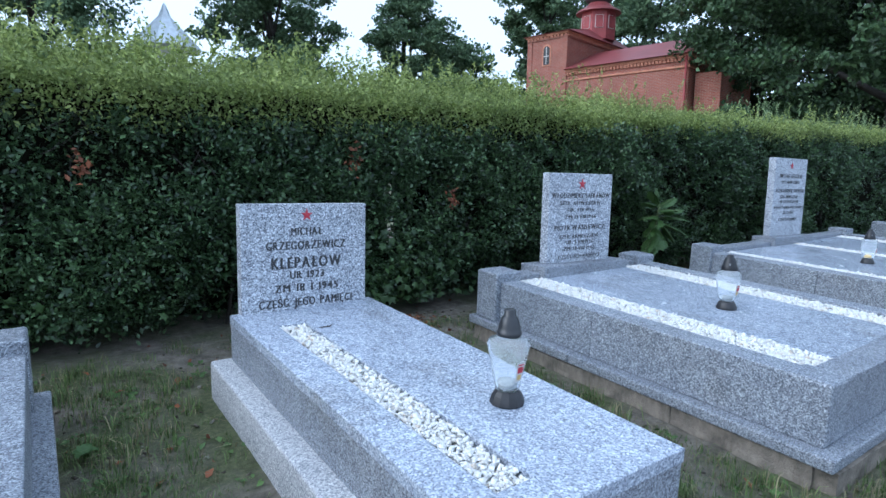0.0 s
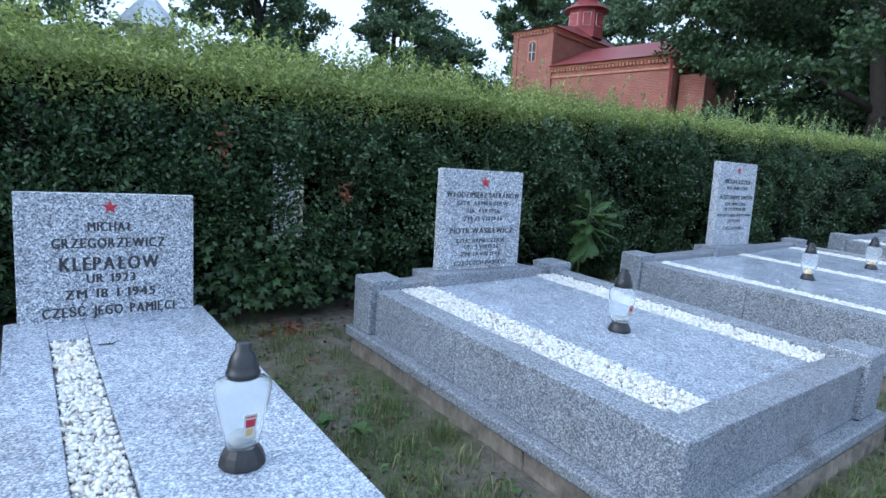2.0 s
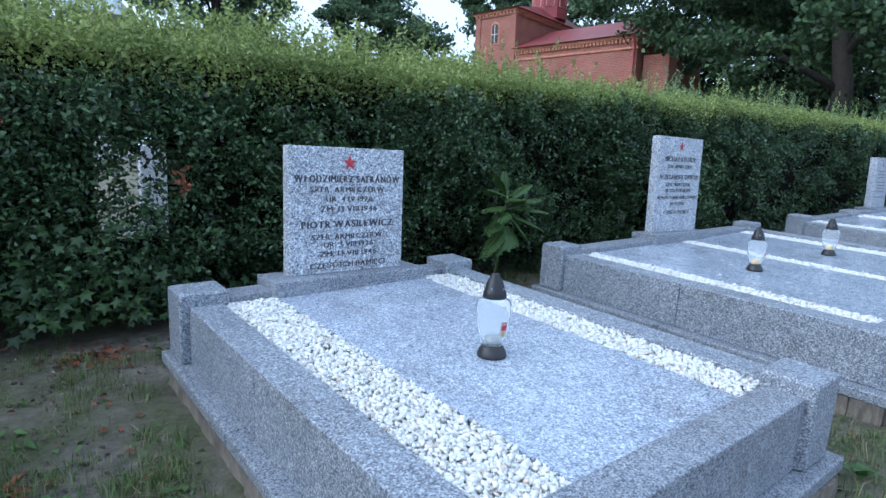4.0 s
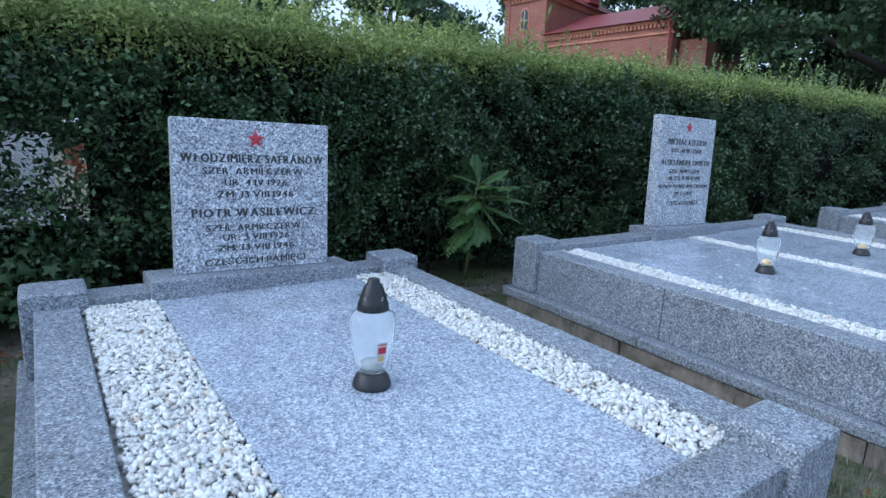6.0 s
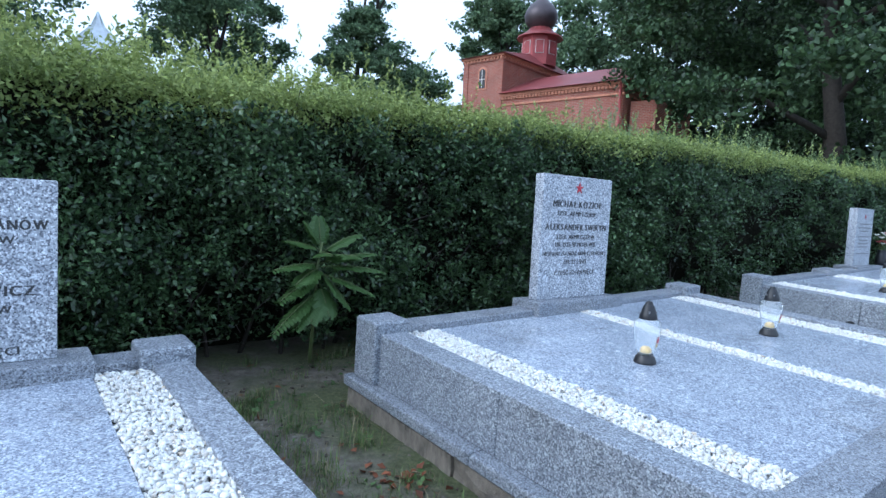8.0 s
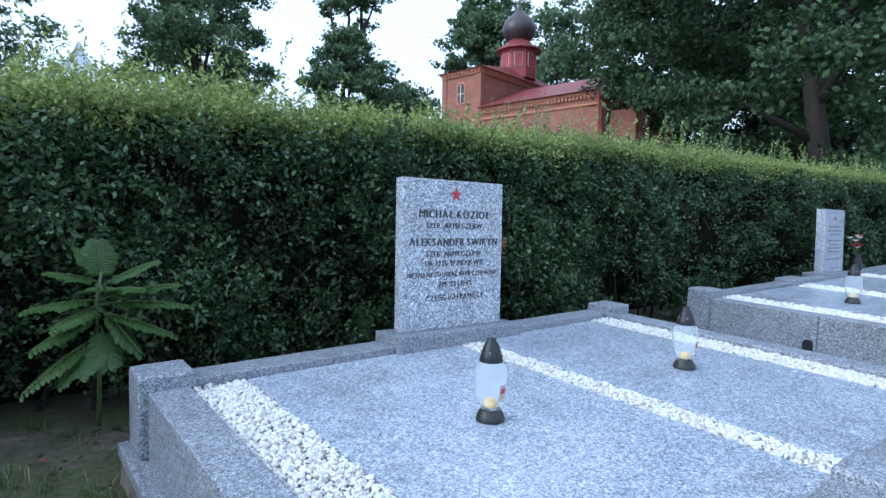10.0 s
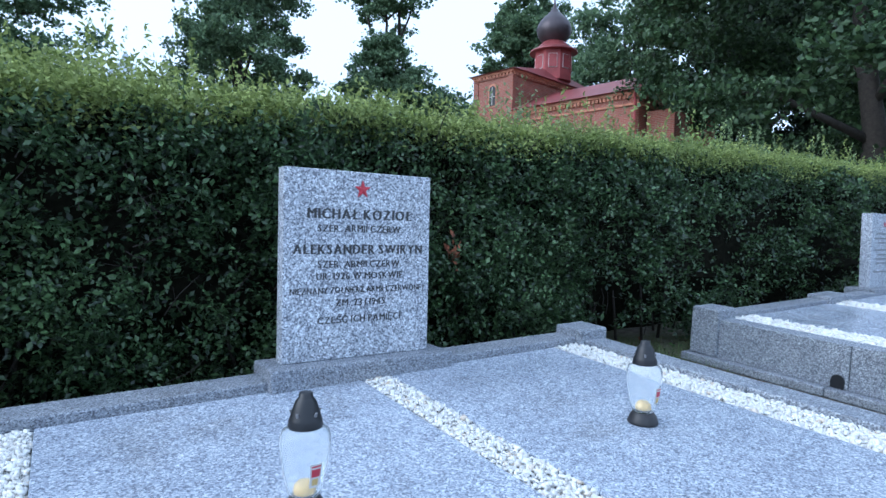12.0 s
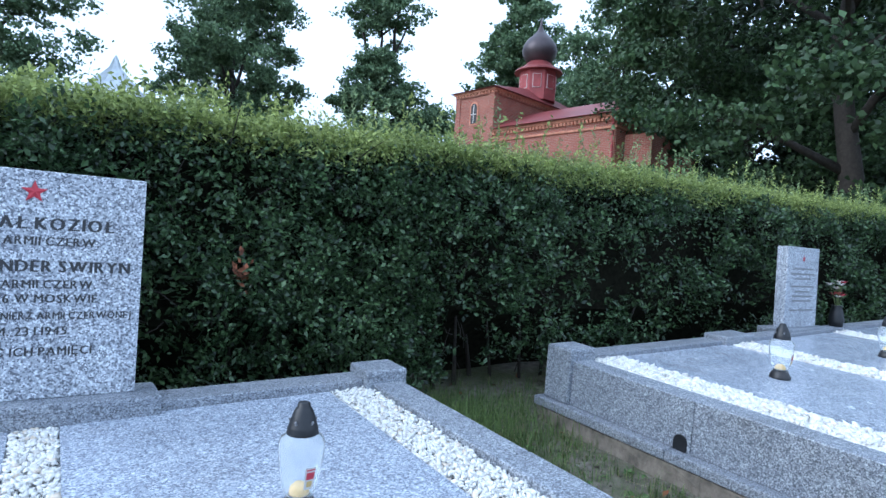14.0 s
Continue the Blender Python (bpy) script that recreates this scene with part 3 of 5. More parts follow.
def lantern(x, y, z, scale=1.0, wax=0.0, label="", body="round", turn=0.0):
    """A glass grave candle: flared foot, glass body, sticker, lid."""
    t = thing("grave_lantern", label, "grave candle", "glass grave candles")
    t.matrix_basis = pose(x, y, z, 0, 0, turn) @ Matrix.Scale(scale, 4)
    facet = body == "facet"
    n = 12 if facet else 28
    part("foot", lathe([(0, 0), (0.056, 0), (0.058, 0.005), (0.056, 0.014), (0.05, 0.03), (0.042, 0.042), (0.038, 0.046), (0, 0.046)], 12 if facet else 28), M_BROWNCAP, t, "bronzed plastic foot", not facet)
    if facet:
        out = [(0.038, 0.047), (0.042, 0.06), (0.05, 0.10), (0.061, 0.15), (0.07, 0.195), (0.071, 0.207), (0.066, 0.213), (0.044, 0.218), (0.036, 0.226)]
        cap = [(0, 0.224), (0.038, 0.224), (0.041, 0.229), (0.041, 0.239), (0.038, 0.242), (0.036, 0.255), (0.031, 0.274), (0.024, 0.287), (0.019, 0.291), (0.019, 0.308), (0.016, 0.311), (0, 0.311)]
    else:
        out = [(0.04, 0.047), (0.047, 0.065), (0.056, 0.1), (0.063, 0.145), (0.067, 0.185), (0.067, 0.205), (0.061, 0.222), (0.048, 0.228), (0.044, 0.232)]
        cap = [(0, 0.23), (0.045, 0.23), (0.047, 0.236), (0.044, 0.243), (0.045, 0.248), (0.042, 0.255), (0.036, 0.275), (0.028, 0.298), (0.022, 0.306), (0.019, 0.309), (0.018, 0.32), (0.013, 0.323), (0, 0.323)]
    inner = [(max(r - 0.0035, 0.0), h + (0.004 if k == 0 else 0)) for k, (r, h) in enumerate(out)][::-1]
    glass = part("glass", lathe([(0, out[0][1])] + out + inner + [(0, out[0][1] + 0.004)], n), M_GLASS, t, "clear moulded glass body", True)
    glass.visible_shadow = False
    part("lid", lathe(cap, 24), M_BLACK if not facet else M_CAP_GREY, t, "black plastic lid with vents", True)
    if not facet:
        me = mesh_from("vent", box(-0.004, 0.004, -0.0022, 0.0022, -0.009, 0.009, 0.0015), M_VENT)
        for k in range(5):
            ob = new("vent", me)
            ob.parent = t
            ob.matrix_basis = pose(0, 0, 0, 0, 0, 72 * k + 20) @ pose(0, -0.0385, 0.266, 20, 0, 0)
    if wax:
        part("wax", lathe([(0, 0.053), (0.027, 0.053), (0.03, 0.058), (0.028, 0.05 + wax), (0.016, 0.062 + wax), (0, 0.064 + wax)]), M_YELLOWWAX, t, "remains of yellow wax", True)
    else:
        part("insert", lathe([(0, 0.055), (0.03, 0.055), (0.034, 0.075), (0.012, 0.078), (0, 0.078)]), M_GREYWAX, t, "grey burnt-out candle base", True)
    # sticker on the front of the glass
    def patch(name, a0, a1, z0, z1, lift, material, parent, label):
        bm = bmesh.new()
        def rad(h):
            for (r0, h0), (r1, h1) in zip(out, out[1:]):
                if h0 <= h <= h1:
                    return r0 + (r1 - r0) * (h - h0) / (h1 - h0) + lift
            return out[-1][0]
        cols = [a0 + (a1 - a0) * k / 6 for k in range(7)]
        rows = [[bm.verts.new((rad(h) * math.sin(a), -rad(h) * math.cos(a), h)) for a in cols] for h in (z0, (z0 + z1) / 2, z1)]
        for p, q in zip(rows, rows[1:]):
            for k in range(6):
                bm.faces.new((p[k], p[k + 1], q[k + 1], q[k]))
        return part(name, bm, material, parent, label)
    st = patch("sticker", -0.15, 0.39, 0.085, 0.15, 0.001, M_PALE, t, "white paper sticker")
    patch("print", -0.08, 0.32, 0.115, 0.136, 0.0018, M_RED, st, "red printed block")
    patch("print", -0.08, 0.32, 0.141, 0.145, 0.0018, M_RED, st, "")
    patch("print", -0.04, 0.24, 0.092, 0.11, 0.0018, M_OCHRE, st, "ochre printed block")
    return t


def slab_z(x, y, h):
    return gz(x, -2.15) + SY * (y + 2.15) + h


lantern(1.53, -1.61, gz(0.995, -2.12) + SY * 0.51 + 0.445 + SX * 0.53, 1.1, 0, "tall faceted clear glass grave candle with dark stepped lid", "facet", -5)
lantern(3.635, -1.26, slab_z(3.635, -1.26, 0.42), 1.04, 0, "clear glass grave candle with black lid standing on the slab", "round", -8)
lantern(6.46, -1.045, slab_z(6.46, -1.045, 0.415), 0.98, 0.024, "glass grave candle with remains of yellow wax on the slab")
lantern(7.785, -1.085, slab_z(7.785, -1.085, 0.415), 0.98, 0.024, "glass grave candle with yellow wax beside the gravel strip")

def arch_panel(w, h, depth, bm=None):
    """An upright arched panel in the y-z plane, its foot centred on the origin."""
    bm = bm or bmesh.new()
    r = w / 2
    pts = [(-r, 0), (r, 0)] + [(r * math.cos(a), h - r + r * math.sin(a)) for a in [math.pi * k / 10 for k in range(11)]]
    f = [bm.verts.new((-depth, p, z)) for p, z in pts]
    b = [bm.verts.new((0.02, p, z)) for p, z in pts]
    bm.faces.new(f)
    n = len(pts)
    for k in range(n):
        bm.faces.new((f[k], b[k], b[(k + 1) % n], f[(k + 1) % n]))
    bmesh.ops.recalc_face_normals(bm, faces=bm.faces)
    return bm


# further graves of the row
tomb(-1.77, 1.9, 2.2, [(0.4, 1.5)], [(0.15, 0.4), (1.5, 1.75)], [(1.69, 2.0, 0.22, 0.22, 0.06)], label="kerbed pale granite grave at the start of the row", seed=5)
long_grave = tomb(9.94, 6.0, 2.25, [(0.5, 1.83), (2.15, 3.72), (4.02, 5.55)], [(0.16, 0.5), (1.83, 2.15), (3.72, 4.02), (5.55, 5.84)],
     [(-0.03, 2.05, 0.24, 0.21, 0.07), (1.76, 2.05, 0.42, 0.21, 0.05), (-0.03, -0.04, 0.3, 0.24, 0.012), (5.78, 2.05, 0.25, 0.21, 0.06)], h=0.44, kerb=0.16,
     label="long kerbed grey granite grave with several slabs between gravel strips", seed=6, fine=False)
far_stone = headstone(12.92, 13.56, 0.775, 1.55, [], 1.44, 0.035, (12.78, 13.7, 0.66), 0.1, label="light granite headstone beside a vase of artificial flowers", y=0.03)
for k, (bw, bz) in enumerate(((0.4, 1.33), (0.48, 1.28), (0.3, 1.235), (0.46, 1.16), (0.3, 1.11), (0.4, 1.065), (0.36, 1.02), (0.48, 0.93))):
    bm_bar = box(13.24 - bw / 2, 13.24 + bw / 2, 0.027, 0.031, bz, bz + 0.017, 0)
    bar = part("lettering_bar", bm_bar, M_VENT, far_stone)
for k, x in enumerate((11.03, 12.75, 14.0)):
    lantern(x, -0.85, slab_z(x, -0.85, 0.422), 1.08, 0.02, "pale glass grave candle on a distant slab")
tomb(16.6, 4.0, 2.33, [(0.48, 1.8), (2.1, 3.5)], [(0.15, 0.48), (1.8, 2.1), (3.5, 3.85)], [(-0.025, 2.13, 0.24, 0.22, 0.07), (3.78, 2.13, 0.24, 0.22, 0.07)], h=0.47, label="far kerbed granite grave near the end of the row", seed=7, fine=False)
headstone(17.75, 18.6, 0.86, 1.5, [], 0, 0, (17.6, 18.8, 0.8), 0.14, label="far pale granite headstone near the end of the hedge")
for x in (17.4, 19.2):
    lantern(x, -1.0, slab_z(x, -1.0, 0.452), 1.08, 0.02, "small far glass grave candle on a slab")


# drain hole: nothing is cut, a black panel paints its inner shade
bm_hole = arch_panel(0.075, 0.085, 0.012)
part("drain_hole_panel", bm_hole, M_BLACK, long_grave, "black arched panel painted as the shade in a drain hole").matrix_basis = pose(0.002, 1.27, 0.16)


def flower_vase(x, y, z):
    v = thing("flower_vase", "dark grave vase with artificial red and white flowers", "vase", at=(x, y, z))
    part("vase", lathe([(0, 0), (0.06, 0), (0.075, 0.06), (0.06, 0.15), (0.045, 0.2), (0.055, 0.22), (0.04, 0.22), (0.03, 0.18), (0, 0.17)], 16), M_BLACK, v, "", True)
    rng = random.Random(5)
    for k in range(9):
        a, r, h = rng.uniform(0, 6.28), rng.uniform(0.01, 0.08), rng.uniform(0.3, 0.46)
        tip = (r * math.cos(a), r * math.sin(a), h)
        part("stem", tube([(0, 0, 0.17), (tip[0] * 0.5, tip[1] * 0.5, h * 0.75), tip], [0.004, 0.004, 0.003], 5), M_STEM, v)
        bm = bmesh.new()
        for p in range(8):
            b2 = p * 0.785
            q = [bm.verts.new(c) for c in (tip, (tip[0] + 0.035 * math.cos(b2 - 0.3), tip[1] + 0.035 * math.sin(b2 - 0.3), h + 0.02), (tip[0] + 0.045 * math.cos(b2), tip[1] + 0.045 * math.sin(b2), h + 0.03), (tip[0] + 0.035 * math.cos(b2 + 0.3), tip[1] + 0.035 * math.sin(b2 + 0.3), h + 0.02))]
            bm.faces.new(q)
        part("flower", bm, M_RED if k % 2 else M_WAX, v, "red flower" if k % 2 else "white flower")
    return v


flower_vase(13.95, 0.0, slab_z(13.95, 0.0, 0.45))


# ---- hedge ----
def hedge_face(x):
    return 0.95 - 0.042 * min(max(x, 0), 9.0)


HEDGE_DEPTH = 1.3
GAP = (2.82, 1.02)  # a thin place in the hedge, x and z


def hedge_top(x):
    """Height of the clipped top over the ground; the hedge drops slowly along the row."""
    return 1.72 + 0.004 * np.clip(x - 5, 0, 12)



def lumps(x, z):
    """Uneven growth of a clipped face, in metres."""
    return (0.085 * np.sin(x * 2.3 + 1.7 * np.sin(z * 1.9 + 0.6 * x)) * np.sin(z * 3.1 + 1.3 * np.sin(x * 1.3))
            + 0.06 * np.sin(x * 6.7 + 2.1 * np.sin(z * 4.3)) * np.sin(z * 7.1 + 1.9 * np.sin(x * 3.1 + 1))
            + 0.03 * np.sin(x * 15.1 + 2 * np.sin(z * 9.0)) * np.sin(z * 16.3 + 2 * np.sin(x * 8.0)))


def lobed_leaves(name, centres, size, material, rng, lean):
    """Five-lobed leaves, each a shallow fan."""
    n = len(centres)
    radii = np.array([0.5, 0.24, 0.46, 0.22, 0.34, 0.16, 0.12, 0.16, 0.34, 0.22, 0.46, 0.24])
    k = len(radii)
    ang = np.arange(k) / k * 2 * np.pi
    flat = np.concatenate([[[0, 0, 0.06]], np.stack([radii * np.cos(ang), radii * np.sin(ang), -0.12 * radii], -1)])
    nrm = rng.normal(size=(n, 3)) * 0.4 + lean
    nrm /= np.linalg.norm(nrm, axis=1, keepdims=True)
    a = rng.normal(size=(n, 3)) * 0.6 + np.array([0, -0.3, -0.8])
    a -= (a * nrm).sum(1, keepdims=True) * nrm
    a /= np.linalg.norm(a, axis=1, keepdims=True)
    b = np.cross(nrm, a)
    s = size * rng.uniform(0.6, 1.2, (n, 1, 1))
    v = centres[:, None] + s * (flat[None, :, :1] * a[:, None] + flat[None, :, 1:2] * b[:, None] + flat[None, :, 2:] * nrm[:, None])
    tri = np.array([(0, 1 + j, 1 + (j + 1) % k) for j in range(k)])
    f = tri[None] + (np.arange(n) * (k + 1))[:, None, None]
    return sheet(name, v.reshape(-1, 3), f.reshape(-1, 3), material)


def build_hedge(x0, x1):
    rng = np.random.default_rng(11)
    h = thing("hedge", "long trimmed dark green hedge with untrimmed shoots on top", "hedge", kind="structure")
    bm = bmesh.new()
    n, rings = 200, []
    for k in range(n + 1):
        x = x0 + (x1 - x0) * k / n
        f, b = hedge_face(x) + 0.36, hedge_face(x) + HEDGE_DEPTH
        zt, zb = hedge_top(x) + gz(x, 1) - 0.05, gz(x, 1) - 0.05
        ring = []
        for y, z in ((f + 0.4, zb), (f + 0.25, zb + 0.3), (f, zb + 0.6), (f, zt - 0.5), (f - 0.06, zt - 0.25), (f - 0.1, zt), (b - 0.1, zt), (b, zt - 0.3), (b, zb)):
            d = 0.06 * noise.noise((x * 2.1, y * 2, z * 2.1))
            ring.append(bm.verts.new((x, y + d, z + d * 0.5)))
        rings.append(ring)
    for a, b in zip(rings, rings[1:]):
        for j in range(8):
            if j in (2, 7) and abs((a[j].co.x + b[j].co.x) / 2 - GAP[0] - (0.12 if j == 7 else 0)) < (0.34 if j == 7 else 0.2):
                continue
            bm.faces.new((a[j], b[j], b[j + 1], a[j + 1]))
    bm.faces.new(rings[0])
    bm.faces.new(rings[-1][::-1])
    bmesh.ops.recalc_face_normals(bm, faces=bm.faces)
    # solid core behind the leaves, coloured as the hedge's inner shade
    part("shade_core", bm, M_HEDGE_SHADE, h, "near-black core body, painted as the shade inside the hedge")

    # leaves of the face: flat sprays of small leaves, bunched, with hollows between
    def face_leaves(xa, xb, sprays, per, size, back=0.0):
        m = int((xb - xa) * 1.75 * sprays)
        x = rng.uniform(xa, xb, m)
        u = rng.uniform(0, 1, m) ** 0.92
        g = SX * (x - 2.8) + SY * 3.1
        z = g + 0.03 + 0.14 * rng.uniform(0, 1, m) + u * (hedge_top(x) - 0.2 - 0.16 * np.clip((7.5 - x) / 4.3, 0, 1))
        l = lumps(x, z) * 1.6
        y = 0.95 - 0.042 * np.clip(x, 0, 9) + 0.06 + back - l * (1 if back == 0 else 0.6) + rng.exponential(0.03, m) + 0.22 * np.clip(1 - (z - g) / 0.4, 0, 1)
        keep = (rng.uniform(-0.085, 0.05, m) < l + 0.022) if back == 0 else np.ones(m, bool)
        keep &= (((x - GAP[0]) / 0.19) ** 2 + ((z - GAP[1]) / 0.13) ** 2 > rng.uniform(0.1, 1.3, m)) | (rng.uniform(0, 1, m) < 0.5)
        base = np.stack([x, y, z], -1)[keep]
        n = len(base)
        out = rng.normal(size=base.shape) * 0.65 + np.array([0, -0.75, 0.2])
        out /= np.linalg.norm(out, axis=1, keepdims=True)
        nrm = rng.normal(size=base.shape) * 0.6 + np.array([0.0, -0.45, 0.75])
        nrm -= (nrm * out).sum(1, keepdims=True) * out
        nrm /= np.linalg.norm(nrm, axis=1, keepdims=True)
        side = np.cross(out, nrm)
        k = np.arange(per)
        along = (k / per)[None, :, None] * size * per * 0.42
        sway = np.where(k % 2 == 0, 1.0, -1.0)[None, :, None] * size * 0.5
        c = base[:, None] + out[:, None] * along + side[:, None] * sway - np.array([0, 0, 1.0]) * along ** 2 * 1.5 + rng.normal(0, size * 0.22, (n, per, 3))
        return leaves("leaves", c.reshape(-1, 3), size, M_HEDGE, rng, np.repeat(nrm, per, axis=0), 0.42, 0.58)
    for xa, xb, d, per, s, back in ((-3.0, 9.5, 720, 8, 0.038, 0), (-3.0, 9.5, 330, 6, 0.04, 0.12), (9.5, 13.0, 500, 7, 0.042, 0), (13.0, x1, 330, 6, 0.05, 0), (x0, -3.0, 300, 6, 0.045, 0)):
        ob = new("leaves", face_leaves(xa, xb, d, per, s, back))
        ob.parent = h
    # bare twigs in the hollows
    bm = bmesh.new()
    for _ in range(420):
        x = rng.uniform(-2.0, 10.5)
        z = gz(x, 1) + rng.uniform(0.1, 1.6)
        y = hedge_face(x) + rng.uniform(0.08, 0.2)
        d = Vector((rng.normal(0, 0.5), rng.normal(-0.25, 0.2), rng.uniform(0.2, 1.0))).normalized() * rng.uniform(0.12, 0.3)
        p = Vector((x, y, z))
        tube([p, p + d * 0.5 + Vector(rng.normal(0, 0.012, 3)), p + d], [0.004, 0.003, 0.0015], 4, bm)
    part("twigs", bm, M_BARK, h, "bare brown twigs inside")
    # stems at the foot
    for k in range(58):
        x = -2.0 + k * 0.24 + rng.uniform(-0.08, 0.08)
        y = hedge_face(x) + rng.uniform(0.34, 0.62)
        z = gz(x, y)
        lean = rng.normal(0, 0.13, 2)
        part("stem", tube([(x, y, z - 0.03), (x + lean[0] * 0.5, y + lean[1] * 0.5, z + 0.3), (x + lean[0], y + lean[1], z + 0.6)], [rng.uniform(0.012, 0.024), 0.012, 0.008], 6), M_BARK, h, smooth=True)
    # larger lobed leaves low in the face
    m = 480
    x = np.concatenate([rng.normal(c, 0.45, m // 4) for c in (-0.3, 2.1, 2.35, 2.8)])
    z = SX * (x - 2.8) + SY * 3.1 + rng.uniform(0.12, 0.75, len(x)) * rng.uniform(0.5, 1, len(x))
    y = 0.93 - 0.042 * np.clip(x, 0, 9) - lumps(x, z) + rng.uniform(-0.04, 0.12, len(x))
    ob = new("leaves", lobed_leaves("leaves", np.stack([x, y, z], -1), 0.105, M_BIGLEAF, rng, np.array([0, -0.7, 0.6])))
    ob.parent = h
    ob["label"] = "larger bright green leaves low in the hedge"
    # top: paler, looser growth
    m = 105000
    x = rng.uniform(-4, x1, m)
    v = rng.uniform(0, 1, m)
    y = 0.93 - 0.042 * np.clip(x, 0, 9) + v * HEDGE_DEPTH
    z = SX * (x - 2.8) + SY * 3.1 + hedge_top(x) + 0.01 + rng.normal(0, 0.05, m) + 0.045 * np.sin(x * 3.3 + y * 2) - 0.10 * (1 - v) ** 3
    ob = new("leaves", leaves("leaves", np.stack([x, y, z], -1), 0.034, M_SHOOT, rng, np.array([0, -0.2, 0.8]), 0.9, 0.42))
    ob.parent = h
    ob["label"] = "fresh yellow-green leaves on top"
    # leaves that round off the upper edge
    m = 72000
    x = rng.uniform(-4, x1, m)
    young = np.clip((7.5 - x) / 4.3, 0, 1)
    drop = rng.exponential(0.11 + 0.07 * young, m)
    z = SX * (x - 2.8) + SY * 3.1 + hedge_top(x) - drop + rng.normal(0, 0.03, m)
    y = 0.98 - 0.042 * np.clip(x, 0, 9) - lumps(x, z) * 0.6 + rng.uniform(-0.02, 0.2, m) * np.exp(-drop * 4)
    fresh = drop < rng.uniform(0.02, 0.2, m) + 0.2 * young
    for sel, m_ in ((fresh, M_SHOOT), (~fresh, M_HEDGE)):
        ob = new("leaves", leaves("leaves", np.stack([x, y, z], -1)[sel], 0.036, m_, rng, np.array([0, -0.5, 0.6]), 0.8, 0.5))
        ob.parent = h
    # upright shoots
    pts, pale = [], []
    for _ in range(7600):
        sx = rng.uniform(-4, x1)
        sy = hedge_face(sx) + rng.uniform(0.05, HEDGE_DEPTH)
        far = sx > 8.6 and sy > hedge_face(sx) + 0.6
        tall = rng.uniform(0.05, 0.2) * (2.0 if rng.uniform() < 0.1 else 1) * (1.6 if far else 1.0) * (1.7 if sx < 6.5 and sy > hedge_face(sx) + 0.4 else 1)
        lean = rng.normal(0, 0.16, 2)
        base = gz(sx, 1) + hedge_top(sx) - 0.02
        k = int(tall / 0.017) + 2
        tt = np.linspace(0, 1, k)
        c = np.stack([sx + lean[0] * tall * tt + rng.normal(0, 0.012, k), sy + lean[1] * tall * tt + rng.normal(0, 0.012, k), base + tall * tt], -1)
        (pale if far else pts).append(c)
    for c, m_, lab in ((pts, M_SHOOT, "untrimmed light green shoots"), (pale, M_SHOOT_GREY, "pale untrimmed shoots")):
        ob = new("shoots", leaves("shoots", np.concatenate(c), 0.04, m_, rng, np.array([0, 0, 0.4]), 0.9, 0.45))
        ob.parent = h
        ob["label"] = lab
    # bushier clumps of shoots that rise over the trimmed top
    pts = []
    for _ in range(170):
        sx = rng.uniform(-3.0, 9.0)
        sy = hedge_face(sx) + rng.uniform(0.45, HEDGE_DEPTH)
        high = rng.uniform(0.2, 0.5) * (0.55 if sx > 6.5 else 1.0)
        for _ in range(rng.integers(4, 10)):
            lean = rng.normal(0, 0.22, 2)
            k = int(high / 0.012)
            tt = np.linspace(0, 1, k)
            pts.append(np.stack([sx + rng.normal(0, 0.07) + lean[0] * high * tt + rng.normal(0, 0.02, k), sy + rng.normal(0, 0.06) + lean[1] * high * tt + rng.normal(0, 0.02, k), gz(sx, 1) + hedge_top(sx) + high * rng.uniform(0.6, 1.1) * tt], -1))
    ob = new("shoots", leaves("shoots", np.concatenate(pts), 0.042, M_SHOOT, rng, np.array([0, 0, 0.4]), 0.9, 0.5))
    ob.parent = h
    ob["label"] = "bushy untrimmed clumps of shoots"
    # brown dead sprays
    for px, pz in ((2.12, 1.36), (3.0, 1.05), (8.02, 1.15), (0.4, 1.25)):
        c = np.array([px, hedge_face(px) - 0.06, pz]) + rng.normal(0, 1, (26, 3)) * np.array([0.03, 0.02, 0.055])
        ob = new("dead_spray", leaves("dead_spray", c, 0.045, M_DEAD, rng, np.array([0, -0.8, 0.2]), 0.6, 0.5))
        ob.parent = h
        ob["label"] = "withered brown leaves"
    return h


build_hedge(-7.0, 24.0)


def build_cross_hedge():
    """The hedge that closes the far end."""
    rng = np.random.default_rng(12)
    h = thing("hedge", "dark clipped hedge closing the far end", "hedge", kind="structure")
    # plain box in the same painted shade, seen between the leaves
    part("shade_core", box(24.05, 25.2, -7.0, 2.2, 0.0, 2.15, 0.12), M_HEDGE_SHADE, h)
    m = 16000
    y, u = rng.uniform(-7, 2.2, m), rng.uniform(0, 1, m)
    c = np.stack([24.0 + rng.exponential(0.05, m) + 0.04 * np.sin(y * 5), y, 0.3 + u * 2.0], -1)
    ob = new("leaves", leaves("leaves", c, 0.07, M_HEDGE, rng, np.array([-0.6, 0, 0.6]), 0.6, 0.6))
    ob.parent = h
    c = np.stack([rng.uniform(23.9, 25.3, 7000), rng.uniform(-7, 2.4, 7000), 2.26 + rng.normal(0, 0.08, 7000)], -1)
    ob = new("leaves", leaves("leaves", c, 0.075, M_SHOOT, rng, np.array([0, 0, 0.7]), 0.8, 0.5))
    ob.parent = h
    return h


build_cross_hedge()


